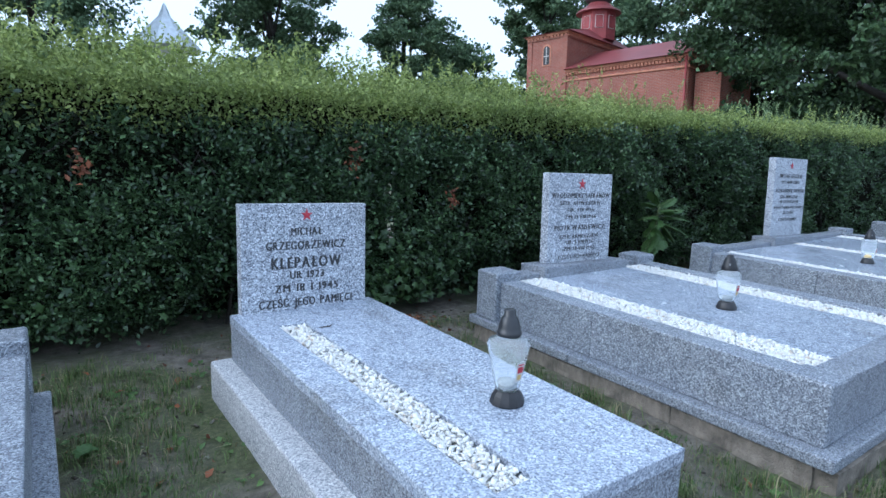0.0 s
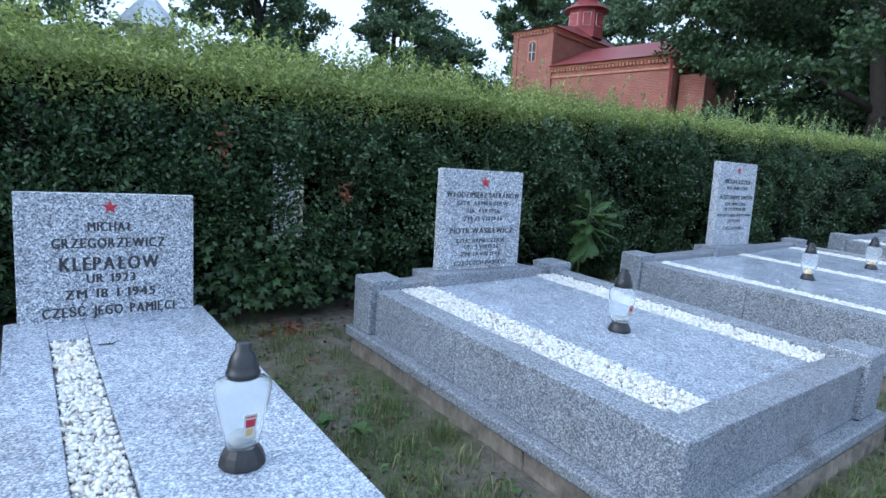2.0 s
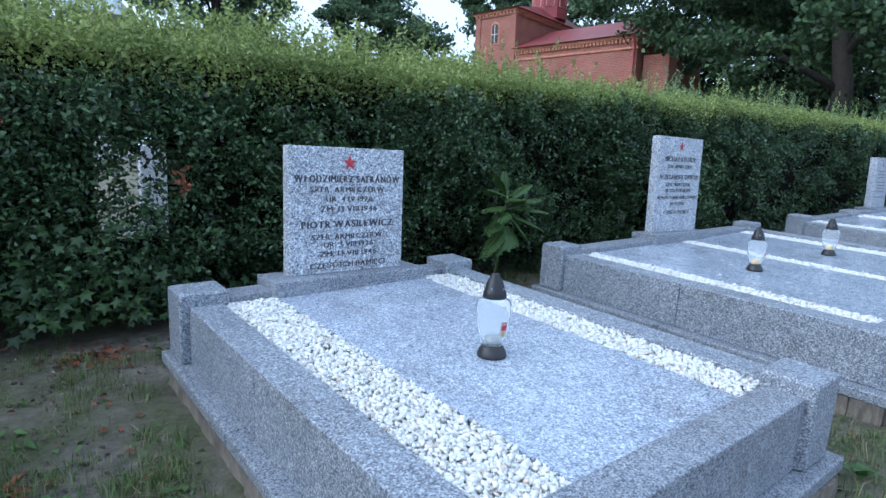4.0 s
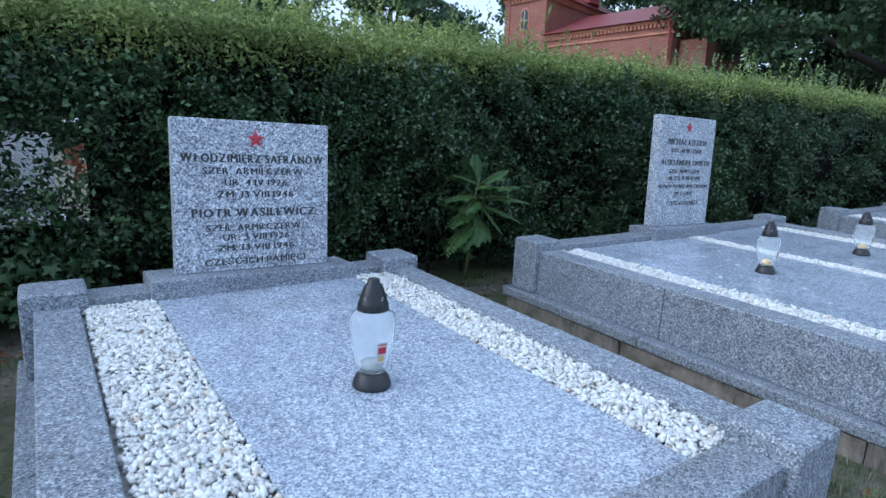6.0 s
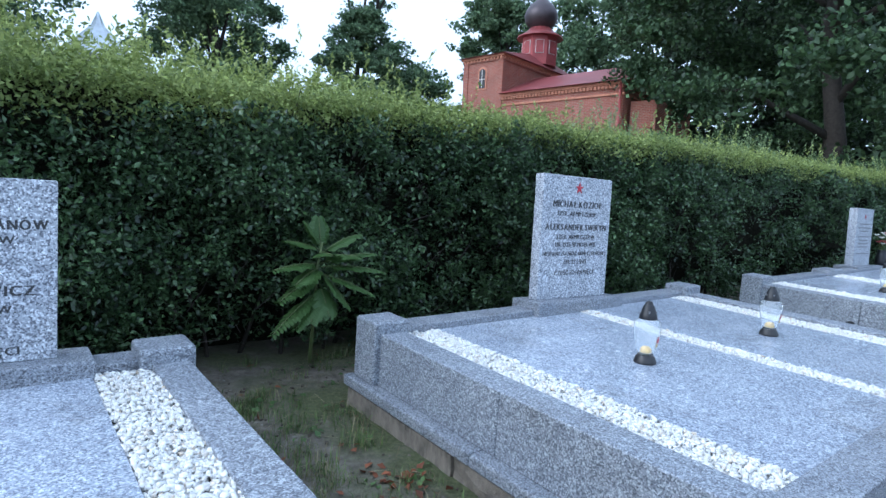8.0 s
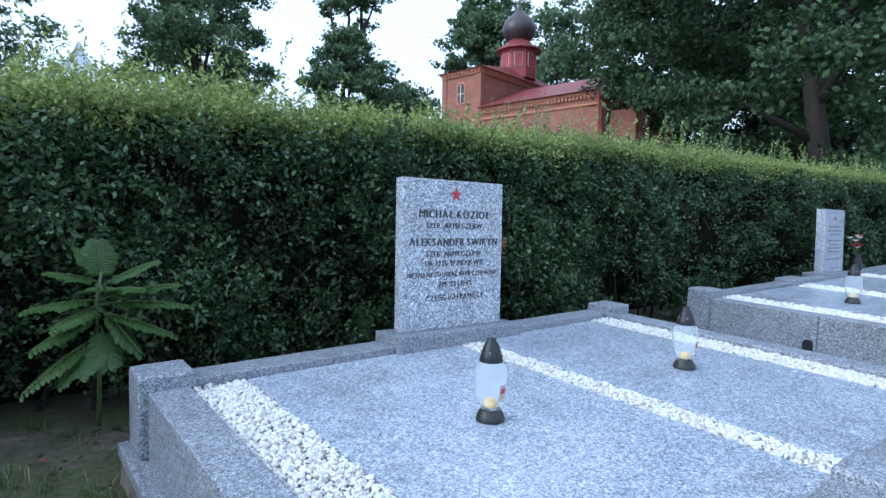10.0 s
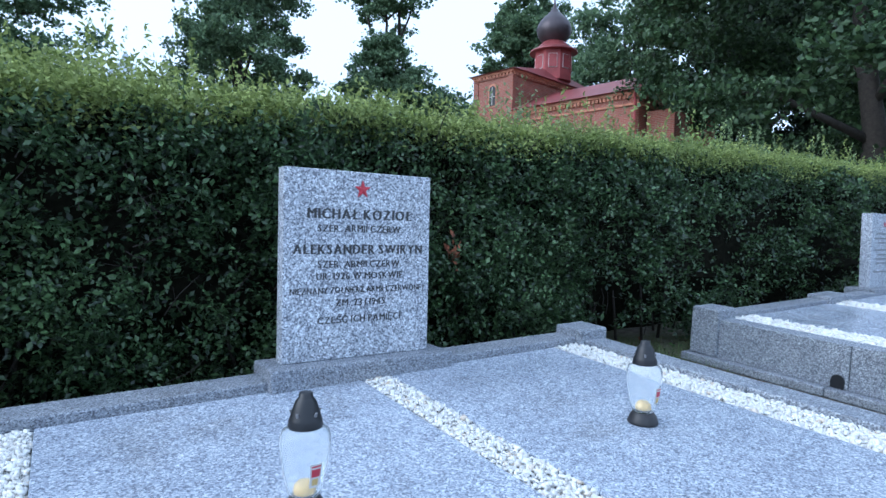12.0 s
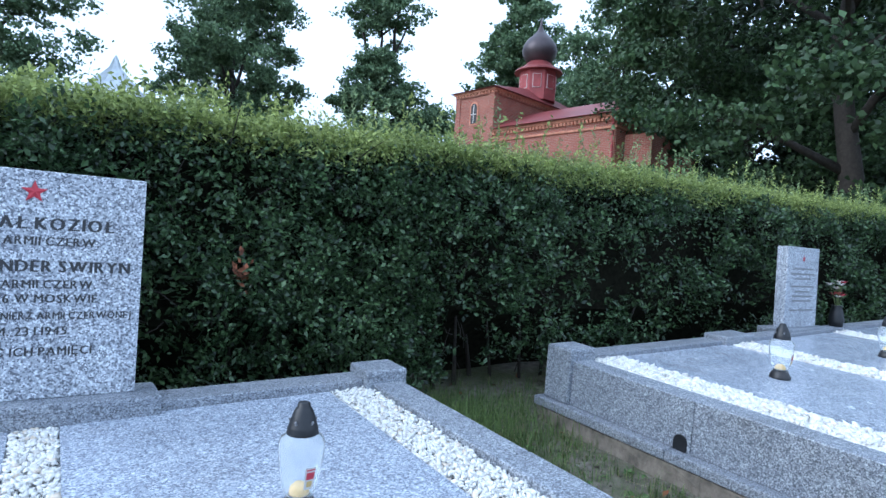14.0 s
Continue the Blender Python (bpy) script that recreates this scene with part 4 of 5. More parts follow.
def invented_stone(x, y, w, high):
    """Invented pale headstone: gives the bright spots in the thin place in the hedge."""
    hs = thing("headstone", "pale headstone added behind the hedge for bright spots between leaves", "headstone", at=(x, y, gz(x, y)))
    part("stone", box(0, w, 0, 0.14, 0.12, high, 0.012), M_TERRAZZO, hs)
    part("base", box(-0.12, w + 0.12, -0.1, 0.26, -0.1, 0.12, 0.012), M_TERRAZZO, hs)


invented_stone(2.3, 5.1, 0.7, 1.05)
invented_stone(3.6, 5.0, 0.75, 1.1)


# ---- trees behind the hedge ----
def tree(x, y, height, trunk_r, crown, leaf, count, material, seed, label, clumps=90, top_heavy=0.6, tight=0.85):
    """crown: radius, lowest and highest leaves."""
    rng = np.random.default_rng(seed)
    rr, zb, zt = crown
    t = thing("tree", label, "tree", at=(x, y, 0))
    top = height * 0.86
    pts = [(0.25 * math.sin(k * 1.3 + seed), 0.25 * math.cos(k * 1.7 + seed), top * k / 7) for k in range(8)]
    part("trunk", tube(pts, [trunk_r * (1.25 - 0.25 * min(k, 1)) * (1 - k / 8.5) for k in range(8)], 10), M_BARK, t, smooth=True)
    cents = []
    limbs = 10
    for k in range(limbs):
        a = 2.4 * k + rng.uniform(-0.4, 0.4)
        s = zb + (zt - zb) * (0.05 + 0.75 * k / limbs) * 0.8
        out = rr * rng.uniform(0.45, 0.8)
        e = Vector((out * math.cos(a), out * math.sin(a), min(s + rng.uniform(0.1, 0.3) * (zt - zb), zt - 0.3)))
        b = Vector((0, 0, min(s, top * 0.95)))
        mid = b.lerp(e, 0.5) + Vector((0, 0, 0.05 * (zt - zb)))
        part("limb", tube([b, mid, e], [trunk_r * 0.35, trunk_r * 0.2, trunk_r * 0.05], 6), M_BARK, t, smooth=True)
        cents += [tuple(e), tuple(mid.lerp(e, 0.4))]
    for k in range(clumps):
        a, u = rng.uniform(0, 2 * math.pi), rng.uniform(0, 1)
        z = zb + (zt - zb) * u
        shape = math.sin(math.pi * min(1, (u * 0.8 + 0.18))) ** top_heavy
        q = rr * shape * math.sqrt(rng.uniform(0.05, 1.0)) * 0.9
        cents.append((q * math.cos(a), q * math.sin(a), z))
    cents = np.array(cents)
    which = rng.integers(0, len(cents), count)
    size = rng.uniform(0.16, 0.4, len(cents))[which] * (rr * 0.6 + 2.0) * tight
    d = rng.normal(size=(count, 3))
    d /= np.linalg.norm(d, axis=1, keepdims=True)
    # uneven clumps: leaves gather in twigs round each limb's end
    twig = cents[which] + rng.normal(0, 0.5, (len(cents), 9, 3))[which, rng.integers(0, 9, count)] * size[:, None] * np.array([1, 1, 0.55])
    c = twig + rng.normal(0, 0.24, (count, 3)) * size[:, None] * np.array([1, 1, 0.6])
    c[:, 2] = np.maximum(c[:, 2], 0.3)
    ob = new("crown", leaves("crown", c, leaf, material, rng, np.array([0, 0, 0.5]) + d * 0.8, 0.7, 0.7))
    ob.parent = t
    return t


tree(30.2, 6.5, 19, 0.5, (9.3, 3.3, 19.5), 0.215, 118000, M_TREE_DARK, 31, "broad dark maple standing beyond the hedge", 150, 0.3, 0.58)
# these four have the gloom under the canopy in their leaf colour
tree(39.0, 14.5, 21, 0.4, (8.5, 1.0, 20.0), 0.4, 34000, M_TREE_SHADED, 32, "deciduous tree in painted shade behind the maple")
tree(44.0, -8.0, 17, 0.4, (6.5, 1.5, 16.0), 0.4, 26000, M_TREE_SHADED, 33, "tree in painted shade at the far end of the hedge")
tree(48.0, 11.5, 20, 0.4, (8.5, 1.0, 20.0), 0.45, 32000, M_TREE_SHADED, 41, "tree in painted shade closing the far end of the cemetery")
tree(40.0, 2.6, 4.0, 0.12, (4.6, 0.4, 4.2), 0.2, 16000, M_TREE_SHADED, 46, "low bush in painted shade beyond the end of the hedge", 60)
tree(46.0, 30.0, 24, 0.4, (7.0, 4.0, 25.0), 0.42, 24000, M_TREE_HAZY, 34, "tall tree rising behind the chapel")
tree(22.0, 60.0, 28, 0.6, (7.6, 0.5, 30.0), 0.4, 72000, M_TREE_HAZY, 35, "tall dense tree behind the hedge", 170, 0.22)
tree(1.0, 62.0, 28, 0.6, (8.6, 0.5, 30.0), 0.4, 72000, M_TREE_HAZY, 36, "dense tree on the edge of the cemetery", 170, 0.22)
tree(-17.0, 52.0, 26, 0.6, (10.5, 0.5, 28.0), 0.42, 60000, M_TREE_HAZY, 37, "broad tree behind the hedge")
tree(36.0, 55.0, 22, 0.4, (6.3, 0.5, 22.5), 0.38, 50000, M_TREE_HAZY, 38, "slender bushy tree against the pale sky", 90)
fork = tree(37.5, 58.0, 34, 0.5, (5.0, 25.0, 34.0), 0.45, 9000, M_TREE_HAZY, 44, "tall tree with a bare fork under its crown", 26)
for pts in ([(0, 0, 17), (0.9, -0.5, 21.5), (2.4, -1.2, 25.5), (3.4, -1.7, 29.0)], [(0, 0, 19.5), (-1.1, 0.6, 23.0), (-2.0, 1.0, 27.0)], [(1.6, -0.8, 23.5), (1.5, -0.8, 26.0), (2.0, -1.0, 29.0)]):
    part("limb", tube(pts, [0.22, 0.17, 0.12, 0.06][:len(pts)], 7), M_BARK, fork, smooth=True)
tree(47.0, 60.0, 20, 0.35, (8.0, 0.5, 18.5), 0.5, 34000, M_TREE_HAZY, 39, "tree in the far treeline")
tree(58.0, 50.0, 21, 0.35, (8.5, 0.5, 20.0), 0.5, 34000, M_TREE_HAZY, 40, "far tree behind the chapel")
tree(50.0, 47.0, 30, 0.4, (5.5, 13.0, 31.0), 0.45, 26000, M_TREE_HAZY, 45, "tall tree rising behind the dome")
tree(6.0, 74.0, 14, 0.3, (5.5, 0.5, 13.5), 0.5, 14000, M_TREE_HAZY, 42, "low bushy tree between taller ones", 50)
tree(29.5, 70.0, 11, 0.3, (7.0, 0.5, 12.0), 0.5, 20000, M_TREE_HAZY, 43, "low far tree under the pale sky", 50)


def build_street_sign():
    g = thing("street_sign", "far yellow-framed blue and white sign on a grey post", "sign", at=(48.7, 3.5, 0))
    part("post", tube([(0, 0, 0), (0, 0, 6.2)], [0.07, 0.07], 8), M_VENT, g, "", True)
    part("panel", box(-0.14, -0.075, -0.55, 0.55, 4.3, 6.1, 0.01), M_YELLOWWAX, g, "yellow sign panel")
    part("face", box(-0.15, -0.13, -0.45, 0.45, 4.4, 6.0, 0), M_PALE, g, "white sign face")
    part("mark", box(-0.16, -0.14, -0.05, 0.4, 4.7, 5.8, 0), M_BLUE, g, "blue block on the sign")


build_street_sign()


def build_white_tower():
    w = thing("white_tower", "far white tower with a pale metal pyramid roof", "building")
    w.matrix_basis = pose(11.2, 58.8, -0.7, 0, 0, 20)
    part("wall", box(-1.4, 1.4, -1.4, 1.4, 0, 13.8, 0), M_PALE, w)
    bm = lathe([(0, 13.6), (3.3, 13.6), (3.2, 13.8), (1.5, 15.6), (0.6, 16.6), (0.1, 17.8), (0, 17.9)], 8)
    part("roof", bm, M_PALEROOF, w, "pale metal pyramid roof")


build_white_tower()


# ---- chapel ----
def build_chapel():
    c = thing("chapel", "small red-brick chapel with red metal roofs and dark onion dome", "chapel")
    c.matrix_basis = pose(26.05, 21.3, 0.5, 0, 0, 10)
    # local x runs along the tower's south face, y along its west face
    part("tower_wall", box(0, 8.0, 0, 2.75, 0, 9.1, 0), M_BRICK, c)
    part("pilaster", box(-0.05, 0.35, -0.05, 0.35, 0, 9.1, 0.01), M_BRICK, c)
    part("pilaster", box(-0.05, 0.35, 2.45, 2.8, 0, 9.1, 0.01), M_BRICK, c)
    part("cornice", box(-0.07, 8.07, -0.07, 2.82, 9.1, 9.24, 0.02), M_BRICK, c)
    part("cornice", box(-0.15, 8.15, -0.15, 2.9, 9.3, 9.42, 0.02), M_BRICK_PALE, c)
    dent = mesh_from("dentil", box(-0.06, 0.06, -0.06, 0.06, 0, 0.16, 0), M_BRICK_PALE)
    def dentil(x, y, z):
        ob = new("dentil", dent)
        ob.parent = c
        ob.matrix_basis = pose(x, y, z)
    for k in range(12):
        dentil(-0.07, 0.05 + k * 0.24, 9.16)
    for k in range(32):
        dentil(0.05 + k * 0.25, -0.07, 9.16)
    bm = bmesh.new()
    lo = [bm.verts.new(p) for p in ((-0.32, -0.32, 9.42), (8.3, -0.32, 9.42), (8.3, 3.05, 9.42), (-0.32, 3.05, 9.42))]
    hi = [bm.verts.new(p) for p in ((3.9, 0.7, 10.35), (5.3, 0.7, 10.35), (5.3, 1.6, 10.35), (3.9, 1.6, 10.35))]
    bm.faces.new(hi)
    bm.faces.new(lo[::-1])
    for k in range(4):
        bm.faces.new((lo[k], lo[(k + 1) % 4], hi[(k + 1) % 4], hi[k]))
    part("tower_roof", bm, M_ROOF, c, "red sheet-metal hipped roof")
    win = part("window", arch_panel(0.62, 1.28, 0.03), M_BRICK_PALE, c, "small arched window")
    win.matrix_basis = pose(-0.01, 1.38, 7.58)
    part("pane", arch_panel(0.42, 1.08, 0.05), M_WINDOW, win).matrix_basis = pose(-0.005, 0, 0.08)
    part("glazing_bar", box(-0.07, -0.04, -0.02, 0.02, 0.1, 1.1, 0), M_PALE, win)
    part("glazing_bar", box(-0.07, -0.04, -0.2, 0.2, 0.55, 0.59, 0), M_PALE, win)
    part("nave_wall", box(0.05, 7.5, -7.2, -0.003, 0, 6.9, 0), M_BRICK, c)
    part("cornice", box(-0.03, 7.6, -7.28, -0.003, 6.55, 6.65, 0.01), M_BRICK_PALE, c)
    part("cornice", box(-0.1, 7.6, -7.32, -0.003, 7.05, 7.2, 0.02), M_BRICK_PALE, c)
    part("frieze", box(0.0, 7.55, -7.25, -0.003, 6.9, 7.05, 0), M_BRICK, c)
    for k in range(36):
        dentil(-0.02, -0.15 - k * 0.2, 6.88)
    part("downpipe", tube([(-0.1, -7.1, 0), (-0.1, -7.1, 7.1)], [0.06, 0.06], 8), M_DRUM, c, "red downpipe", True)
    part("annex_wall", box(0.6, 5.0, -8.6, -7.33, 0, 6.3, 0), M_BRICK, c, "lower annex wall")
    bm = bmesh.new()
    a = [bm.verts.new(p) for p in ((-0.32, 0.0, 7.2), (-0.32, -7.6, 7.2), (3.4, -5.2, 8.75), (3.4, 0.0, 8.75), (7.8, 0.0, 7.2), (7.8, -7.6, 7.2))]
    for f in ((0, 1, 2, 3), (3, 2, 5, 4), (1, 5, 2), (0, 4, 5, 1), (0, 3, 4)):
        bm.faces.new([a[k] for k in f])
    part("nave_roof", bm, M_ROOF, c, "red sheet-metal hipped nave roof")
    dx, dy = 4.6, 0.75
    drum = part("drum", lathe([(0, 9.7), (1.12, 9.7), (1.12, 11.45), (0, 11.45)], 8), M_DRUM, c, "red octagonal drum")
    drum.matrix_basis = pose(dx, dy, 0, 0, 0, 12)
    for k in range(8):
        w = part("drum_window", box(-0.03, 0.03, -0.25, 0.25, 10.35, 11.15, 0.01), M_PALE, drum, "pale window frame")
        w.matrix_basis = pose(0, 0, 0, 0, 0, 22.5 + 45 * k) @ pose(1.035, 0, 0)
        part("pane", box(-0.02, 0.045, -0.222, 0.222, 10.378, 11.122, 0), M_DRUM, w)
    sk = part("drum_roof", lathe([(1.0, 11.4), (1.42, 11.42), (1.4, 11.5), (0.95, 11.75), (0.7, 12.0), (0.6, 12.1), (0, 12.1)], 16), M_ROOF, c, "flared metal skirt roof")
    sk.matrix_basis = pose(dx, dy, 0, 0, 0, 12)
    dome = part("dome", lathe([(0.58, 12.05), (0.8, 12.2), (0.98, 12.5), (1.03, 12.8), (0.95, 13.1), (0.74, 13.4), (0.45, 13.68), (0.2, 13.95), (0.08, 14.25), (0.04, 14.7), (0, 14.72)], 28), M_DOME, c, "dark onion dome", True)
    dome.matrix_basis = pose(dx, dy, 0)
    return c


build_chapel()


# ---- plants and litter on the ground ----
def clear_of_graves(x, y):
    inside = ((x > 0.86) & (x < 1.94) & (y > -2.34) & (y < 0.03)) | ((x > 2.67) & (x < 4.6) & (y > -2.24) & (y < 0.18)) | ((x > 5.36) & (x < 8.8) & (y > -2.24) & (y < 0.26)) | ((x > 9.82) & (x < 16.05) & (y > -2.24) & (y < 0.26)) | ((x > -1.9) & (x < 0.22) & (y > -2.24) & (y < 0.26)) | ((x > 16.5) & (y > -2.24) & (y < 0.26))
    return ~inside


def gz_many(x, y):
    return SX * (np.clip(x, -6, 24) - 2.8) + SY * (np.clip(y, -2.6, 2.0) + 2.15) - 0.015


def blades(name, x, y, tall, material, rng, label):
    n = len(x)
    a = rng.uniform(0, 2 * np.pi, n)
    d = np.stack([np.cos(a), np.sin(a), np.zeros(n)], -1)
    w = np.stack([-np.sin(a), np.cos(a), np.zeros(n)], -1) * rng.uniform(0.0009, 0.0026, (n, 1))
    b = np.stack([x, y, gz_many(x, y) - 0.008], -1)
    t = tall[:, None]
    bend = rng.uniform(0.1, 1.5, (n, 1)) ** 1.4
    up = np.array([0, 0, 1.0])
    mid = b + up * t * 0.6 + d * t * bend * 0.25
    tip = b + up * t * np.maximum(1.0 - 0.35 * bend, 0.15) + d * t * bend * 0.8
    v = np.stack([b - w, b + w, mid + w * 0.8, mid - w * 0.8, tip], 1)
    i = np.arange(n)[:, None] * 5
    f = np.concatenate([i + [0, 1, 2], i + [0, 2, 3], i + [3, 2, 4]])
    return tagged(new(name, sheet(name, v.reshape(-1, 3), f, material)), label, "grass", kind="stuff")


def build_grass():
    rng = np.random.default_rng(21)
    n = 8800
    cx, cy = rng.uniform(-2.5, 12.5, n), rng.uniform(-2.45, 0.9, n)
    dens = 0.5 + 0.5 * np.sin(cx * 2.3 + 1.5 * np.sin(cy * 2.9)) * np.sin(cy * 3.3 + cx * 0.7) - 0.35 * np.clip(cy, -0.3, 0.8) + 0.25 * (cy < -2.2)
    keep = clear_of_graves(cx, cy) & (rng.uniform(0, 0.9, n) < dens)
    cx, cy = cx[keep], cy[keep]
    per = rng.integers(14, 50, len(cx))
    x = np.repeat(cx, per) + rng.normal(0, 0.035, per.sum())
    y = np.repeat(cy, per) + rng.normal(0, 0.035, per.sum())
    ok = clear_of_graves(x, y) & (y > -2.45)
    x, y = x[ok], y[ok]
    tall = rng.uniform(0.02, 0.075, len(x)) * np.repeat(rng.uniform(0.6, 1.7, len(cx)), per)[ok]
    dry = rng.uniform(0, 1, len(x)) < 0.22
    blades("grass", x[~dry], y[~dry], tall[~dry], M_GRASS, rng, "short uneven green grass between the graves")
    blades("dry_grass", x[dry], y[dry], tall[dry] * 1.1, M_STRAW, rng, "dry straw-coloured grass blades")
    # dead stalks lying about
    m = 2600
    x, y = rng.uniform(-2, 12, m), rng.uniform(-2.43, 0.8, m)
    ok2 = clear_of_graves(x, y)
    x, y = x[ok2], y[ok2]
    m, a = len(x), rng.uniform(0, 6.28, len(x))
    half = rng.uniform(0.02, 0.07, m)
    c = np.stack([x, y, gz_many(x, y) + 0.016], -1)
    d = np.stack([np.cos(a) * half, np.sin(a) * half, rng.normal(0, 0.006, m)], -1)
    w = np.stack([-np.sin(a), np.cos(a), np.zeros(m)], -1) * 0.0013
    v = np.stack([c - d - w, c - d + w, c + d + w, c + d - w], 1)
    tagged(new("straw", sheet("straw", v.reshape(-1, 3), np.arange(4 * m).reshape(-1, 4), M_STRAW)), "dead straw lying on the soil", "straw", kind="stuff")
    # crumbs of soil and small stones
    m = 6000
    x, y = rng.uniform(-2, 11, m), rng.uniform(-2.43, 0.8, m)
    ok2 = clear_of_graves(x, y)
    x, y = x[ok2], y[ok2]
    c = np.stack([x, y, gz_many(x, y) + 0.004], -1)
    s = rng.uniform(0.003, 0.011, (len(x), 1, 1)) * rng.uniform(0.7, 1.4, (len(x), 1, 3)) * np.array([1, 1, 0.6])
    tagged(new("soil_crumbs", lumps_mesh("soil_crumbs", c, s, M_CRUMB, rng)), "loose crumbs of soil and small stones", "soil", kind="stuff")
    # thicker grass between the wide grave and the long one
    m = 9000
    x, y = rng.uniform(8.7, 10.3, m), rng.uniform(-2.2, 0.4, m)
    ok2 = clear_of_graves(x, y) & (rng.uniform(0, 1, m) < 0.55 + 0.45 * np.sin(x * 5 + 2 * np.sin(y * 4)))
    x, y = x[ok2], y[ok2]
    blades("grass", x, y, rng.uniform(0.02, 0.1, len(x)), M_GRASS, rng, "grass growing between two graves")
    # a fringe of taller weeds before the hedge beyond the wide grave
    x, y = rng.normal(9.35, 0.3, 2600), rng.normal(0.2, 0.25, 2600)
    blades("weeds", x, y, rng.uniform(0.05, 0.24, 2600), M_GRASS, rng, "taller weeds growing before the hedge")
    # low broad leaves
    m = 700
    x, y = rng.uniform(-2, 12, m), rng.uniform(-2.43, 0.7, m)
    ok = clear_of_graves(x, y)
    x, y = x[ok], y[ok]
    c = np.stack([x, y, gz_many(x, y) + 0.012], -1)
    c = (c[:, None] + rng.normal(0, 1, (len(c), 5, 3)) * np.array([0.03, 0.03, 0.006])).reshape(-1, 3)
    tagged(new("ground_weeds", leaves("ground_weeds", c, 0.04, M_WEED, rng, np.array([0, 0, 1.5]), 0.5, 0.6)), "low broad-leaved weeds on the soil", "weeds", kind="stuff")
    # fallen leaves
    m = 760
    x, y = rng.uniform(-2, 12, m), rng.uniform(-2.43, 0.95, m)
    pile = rng.normal(0, 1, (90, 2)) * np.array([0.11, 0.08]) + np.array([2.5, 0.62])
    pile2 = rng.normal(0, 1, (40, 2)) * np.array([0.1, 0.09]) + np.array([5.15, -0.75])
    pile3 = rng.normal(0, 1, (16, 2)) * np.array([0.035, 0.03]) + np.array([2.08, -0.55])
    x, y = np.concatenate([x, pile[:, 0], pile2[:, 0], pile3[:, 0]]), np.concatenate([y, pile[:, 1], pile2[:, 1], pile3[:, 1]])
    ok = clear_of_graves(x, y)
    x, y = x[ok], y[ok]
    c = np.stack([x, y, gz_many(x, y) + 0.014], -1)
    tagged(new("fallen_leaves", leaves("fallen_leaves", c, 0.045, M_DEAD, rng, np.array([0, 0, 1.2]), 0.5, 0.6)), "dry brown leaves scattered on the soil", "leaves", kind="stuff")


build_grass()


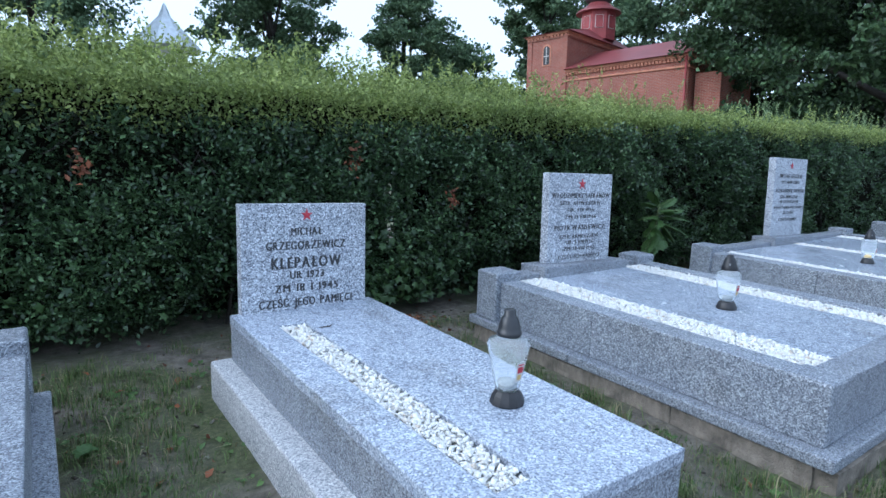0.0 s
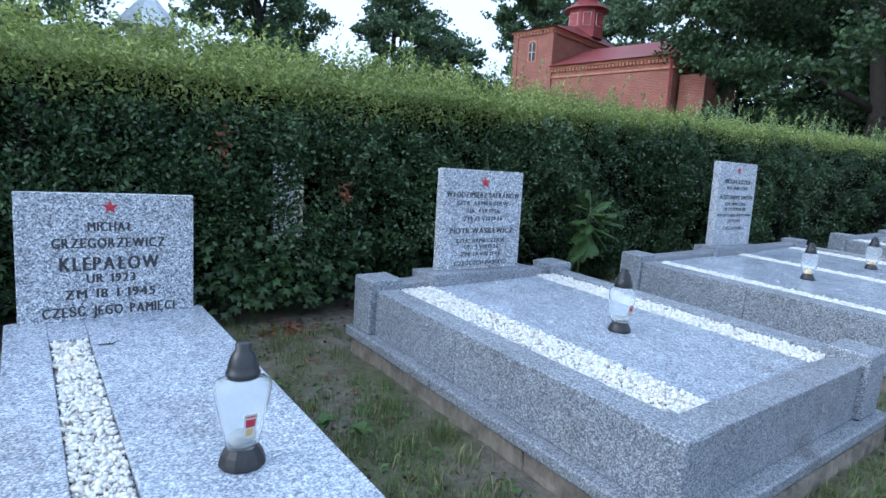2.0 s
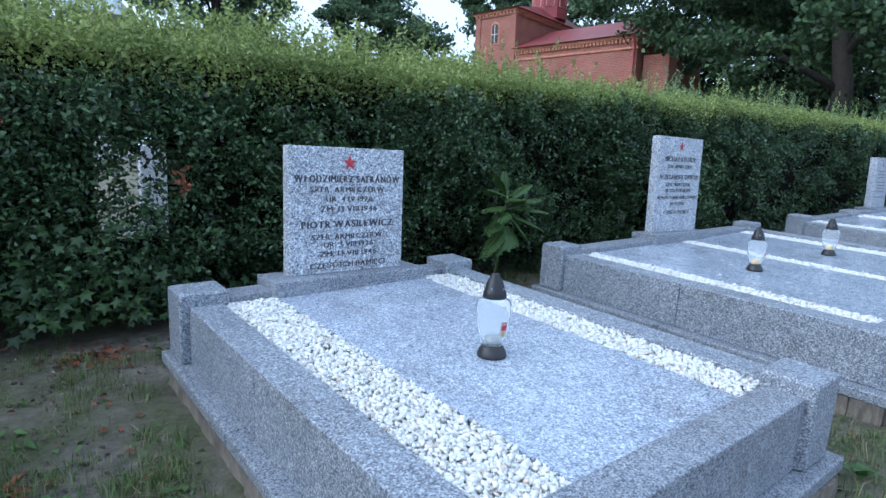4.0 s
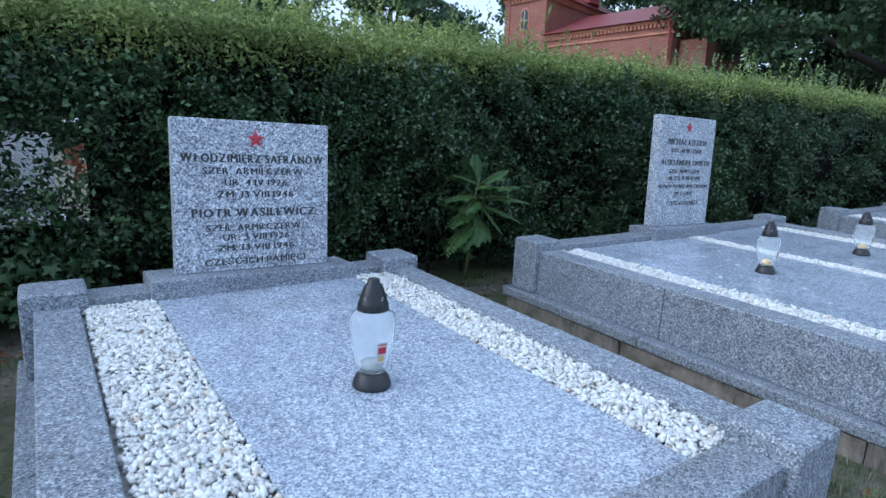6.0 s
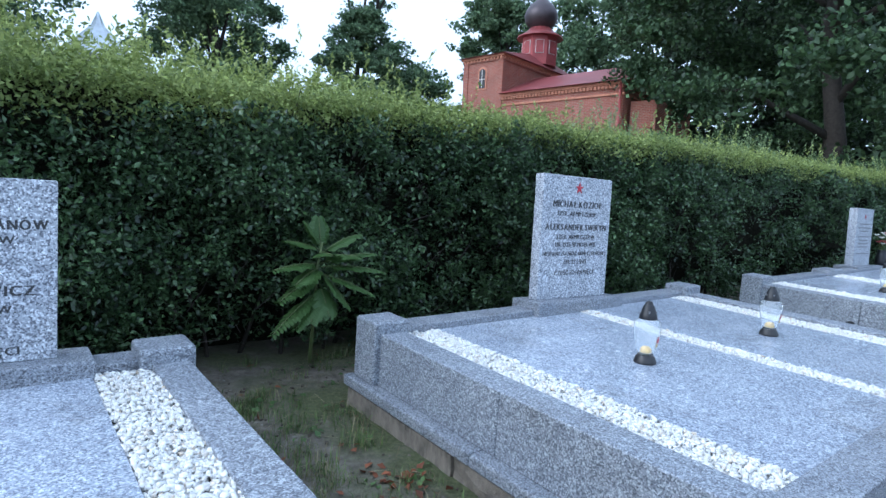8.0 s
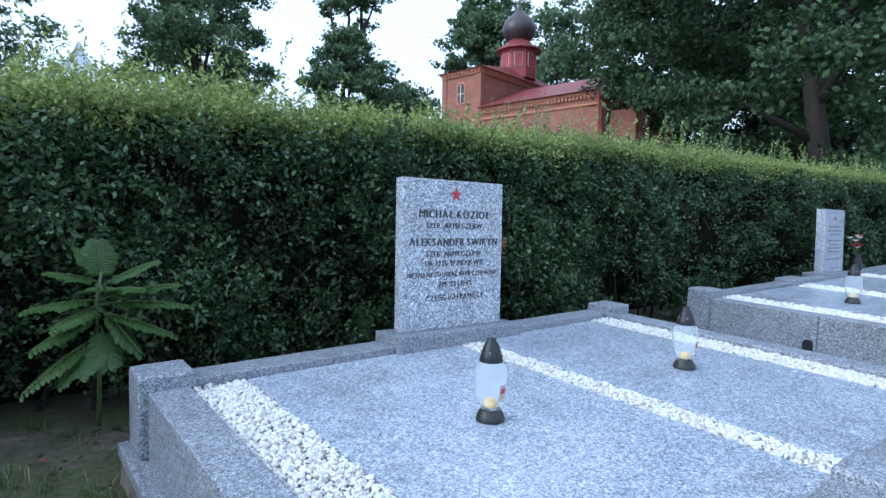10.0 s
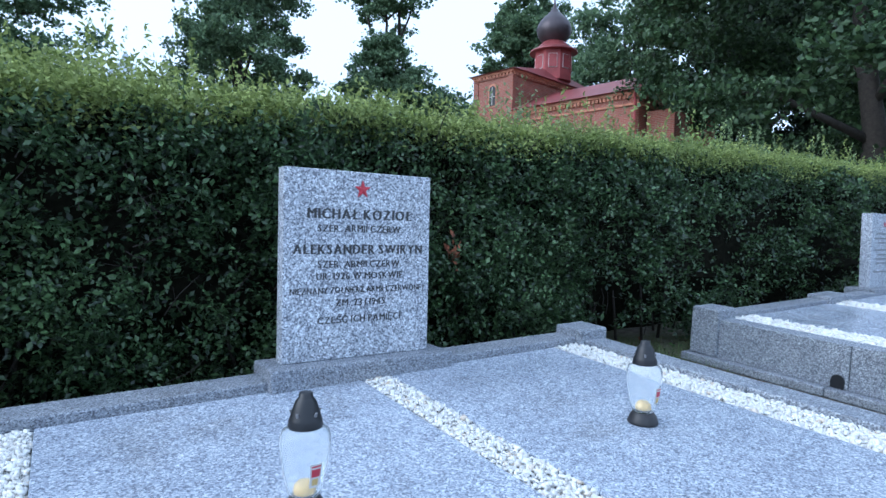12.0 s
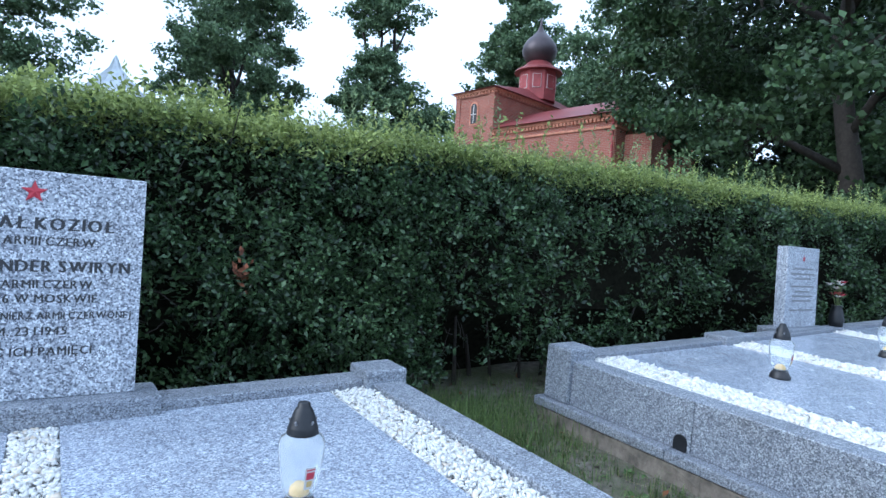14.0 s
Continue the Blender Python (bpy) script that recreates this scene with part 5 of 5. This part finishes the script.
def build_seedling(x, y, z):
    """A young tree-of-heaven with feathered leaves growing out of the hedge foot."""
    rng = random.Random(9)
    p = thing("feathery_plant", "young plant with long feathered green leaves by the hedge", "plant", at=(x, y, z))
    part("stem", tube([(0, 0.12, 0), (0.0, 0.08, 0.3), (-0.02, 0.02, 0.6), (0.0, 0.0, 0.75)], [0.012, 0.01, 0.008, 0.006], 7), M_STEM, p, "", True)
    bm = bmesh.new()
    vs = [bm.verts.new(q) for q in ((0, 0, 0), (0.35, -0.2, -0.02), (0.75, -0.15, -0.04), (1, 0, -0.08), (0.75, 0.15, -0.04), (0.35, 0.2, -0.02), (0.5, 0, 0.05))]
    for k in range(6):
        bm.faces.new((vs[k], vs[(k + 1) % 6], vs[6]))
    leaflet = mesh_from("leaflet", bm, M_FERN)
    fronds = ((0.42, 95, 66, 0.7), (0.36, 130, 52, 0.72), (0.4, 160, 24, 0.7), (0.52, 178, 6, 0.62), (0.5, 192, -14, 0.55), (0.42, 215, -8, 0.6),
              (0.6, 188, -26, 0.46), (0.42, 203, -38, 0.46), (0.32, 275, -44, 0.5), (0.34, 235, -34, 0.46),
              (0.62, 4, 22, 0.62), (0.66, 352, 8, 0.6), (0.55, 340, -10, 0.56), (0.42, 325, -42, 0.58), (0.5, 15, 36, 0.68), (0.36, 265, 10, 0.68), (0.4, 310, 14, 0.66))
    for length, az, el, h in fronds:
        az, el, length = radians(az), radians(el), length * 0.58
        d = Vector((math.cos(az) * math.cos(el), math.sin(az) * math.cos(el) * 0.6 - 0.15, math.sin(el))).normalized()
        side = d.cross(Vector((0, 0, 1))).normalized()
        base = Vector((0, 0.02, h))
        curve = [base + d * length * s + Vector((0, 0, -0.2 * length * s * s)) for s in [k / 16 for k in range(17)]]
        fr = part("frond", tube(curve, [0.0035] * 17, 5), M_STEM, p)
        for k in range(3, 17):
            ll = 0.105 * (1 - abs(k - 8) / 15) * rng.uniform(0.85, 1.1)
            for sg in (-1, 1):
                o = (side * sg + d * 0.35 + Vector((0, 0, -0.3))).normalized()
                up = o.cross(d).normalized() * sg
                ob = new("leaflet", leaflet)
                ob.parent = fr
                ob.matrix_basis = Matrix.Translation(curve[k]) @ Matrix((o, up.cross(o), up)).transposed().to_4x4() @ Matrix.Scale(ll, 4)
    return p


build_seedling(5.36, 0.42, gz(5.36, 0.42) + 0.11)


def build_rosette(x, y, seed):
    """A low weed with a few broad leaves."""
    rng = random.Random(seed)
    r = thing("broad_leaved_weed", "small bright green weed with broad leaves on the soil", "weed", "low weeds between graves", at=(x, y, gz(x, y)))
    for k in range(rng.randrange(5, 8)):
        bm = bmesh.new()
        n, length, wide = 5, rng.uniform(0.05, 0.085), rng.uniform(0.018, 0.026)
        rows = []
        for j in range(n):
            u = j / (n - 1)
            half = wide * math.sin(math.pi * (0.08 + 0.86 * u)) ** 0.8
            z = 0.02 + 0.035 * math.sin(2.2 * u) - 0.01 * u
            rows.append([bm.verts.new((length * u, -half, z + 0.006)), bm.verts.new((length * u, 0, z)), bm.verts.new((length * u, half, z + 0.006))])
        for p, q in zip(rows, rows[1:]):
            bm.faces.new((p[0], q[0], q[1], p[1]))
            bm.faces.new((p[1], q[1], q[2], p[2]))
        part("leaf", bm, M_WEED, r, smooth=True).matrix_basis = pose(0, 0, 0, 0, rng.uniform(-25, 10), 360 * k / 6 + rng.uniform(-20, 20))
    return r


for k, (x, y) in enumerate(((2.16, -0.79), (2.27, -0.93), (2.45, -2.3), (4.75, -2.25), (4.9, -1.2), (2.2, -1.75), (0.45, -1.2), (0.3, -0.4))):
    build_rosette(x, y, 60 + k)


def build_twig(x, y, z):
    bm = tube([(-0.035, 0.012, 0.004), (-0.012, 0, 0.007), (0.015, 0.002, 0.005), (0.04, 0.018, 0.012)], [0.002, 0.003, 0.0028, 0.0012], 6)
    tube([(0.0, 0.001, 0.006), (0.012, 0.016, 0.012), (0.016, 0.03, 0.01)], [0.002, 0.0015, 0.001], 5, bm)
    ob = part("twig", bm, M_BARK, smooth=True)
    ob.location = (x, y, z)
    return tagged(ob, "short dry brown twig lying on the granite lid", "twig")


build_twig(1.33, -0.5, gz(0.995, -2.12) + SY * 1.62 + 0.445 + SX * 0.33 - 0.001)
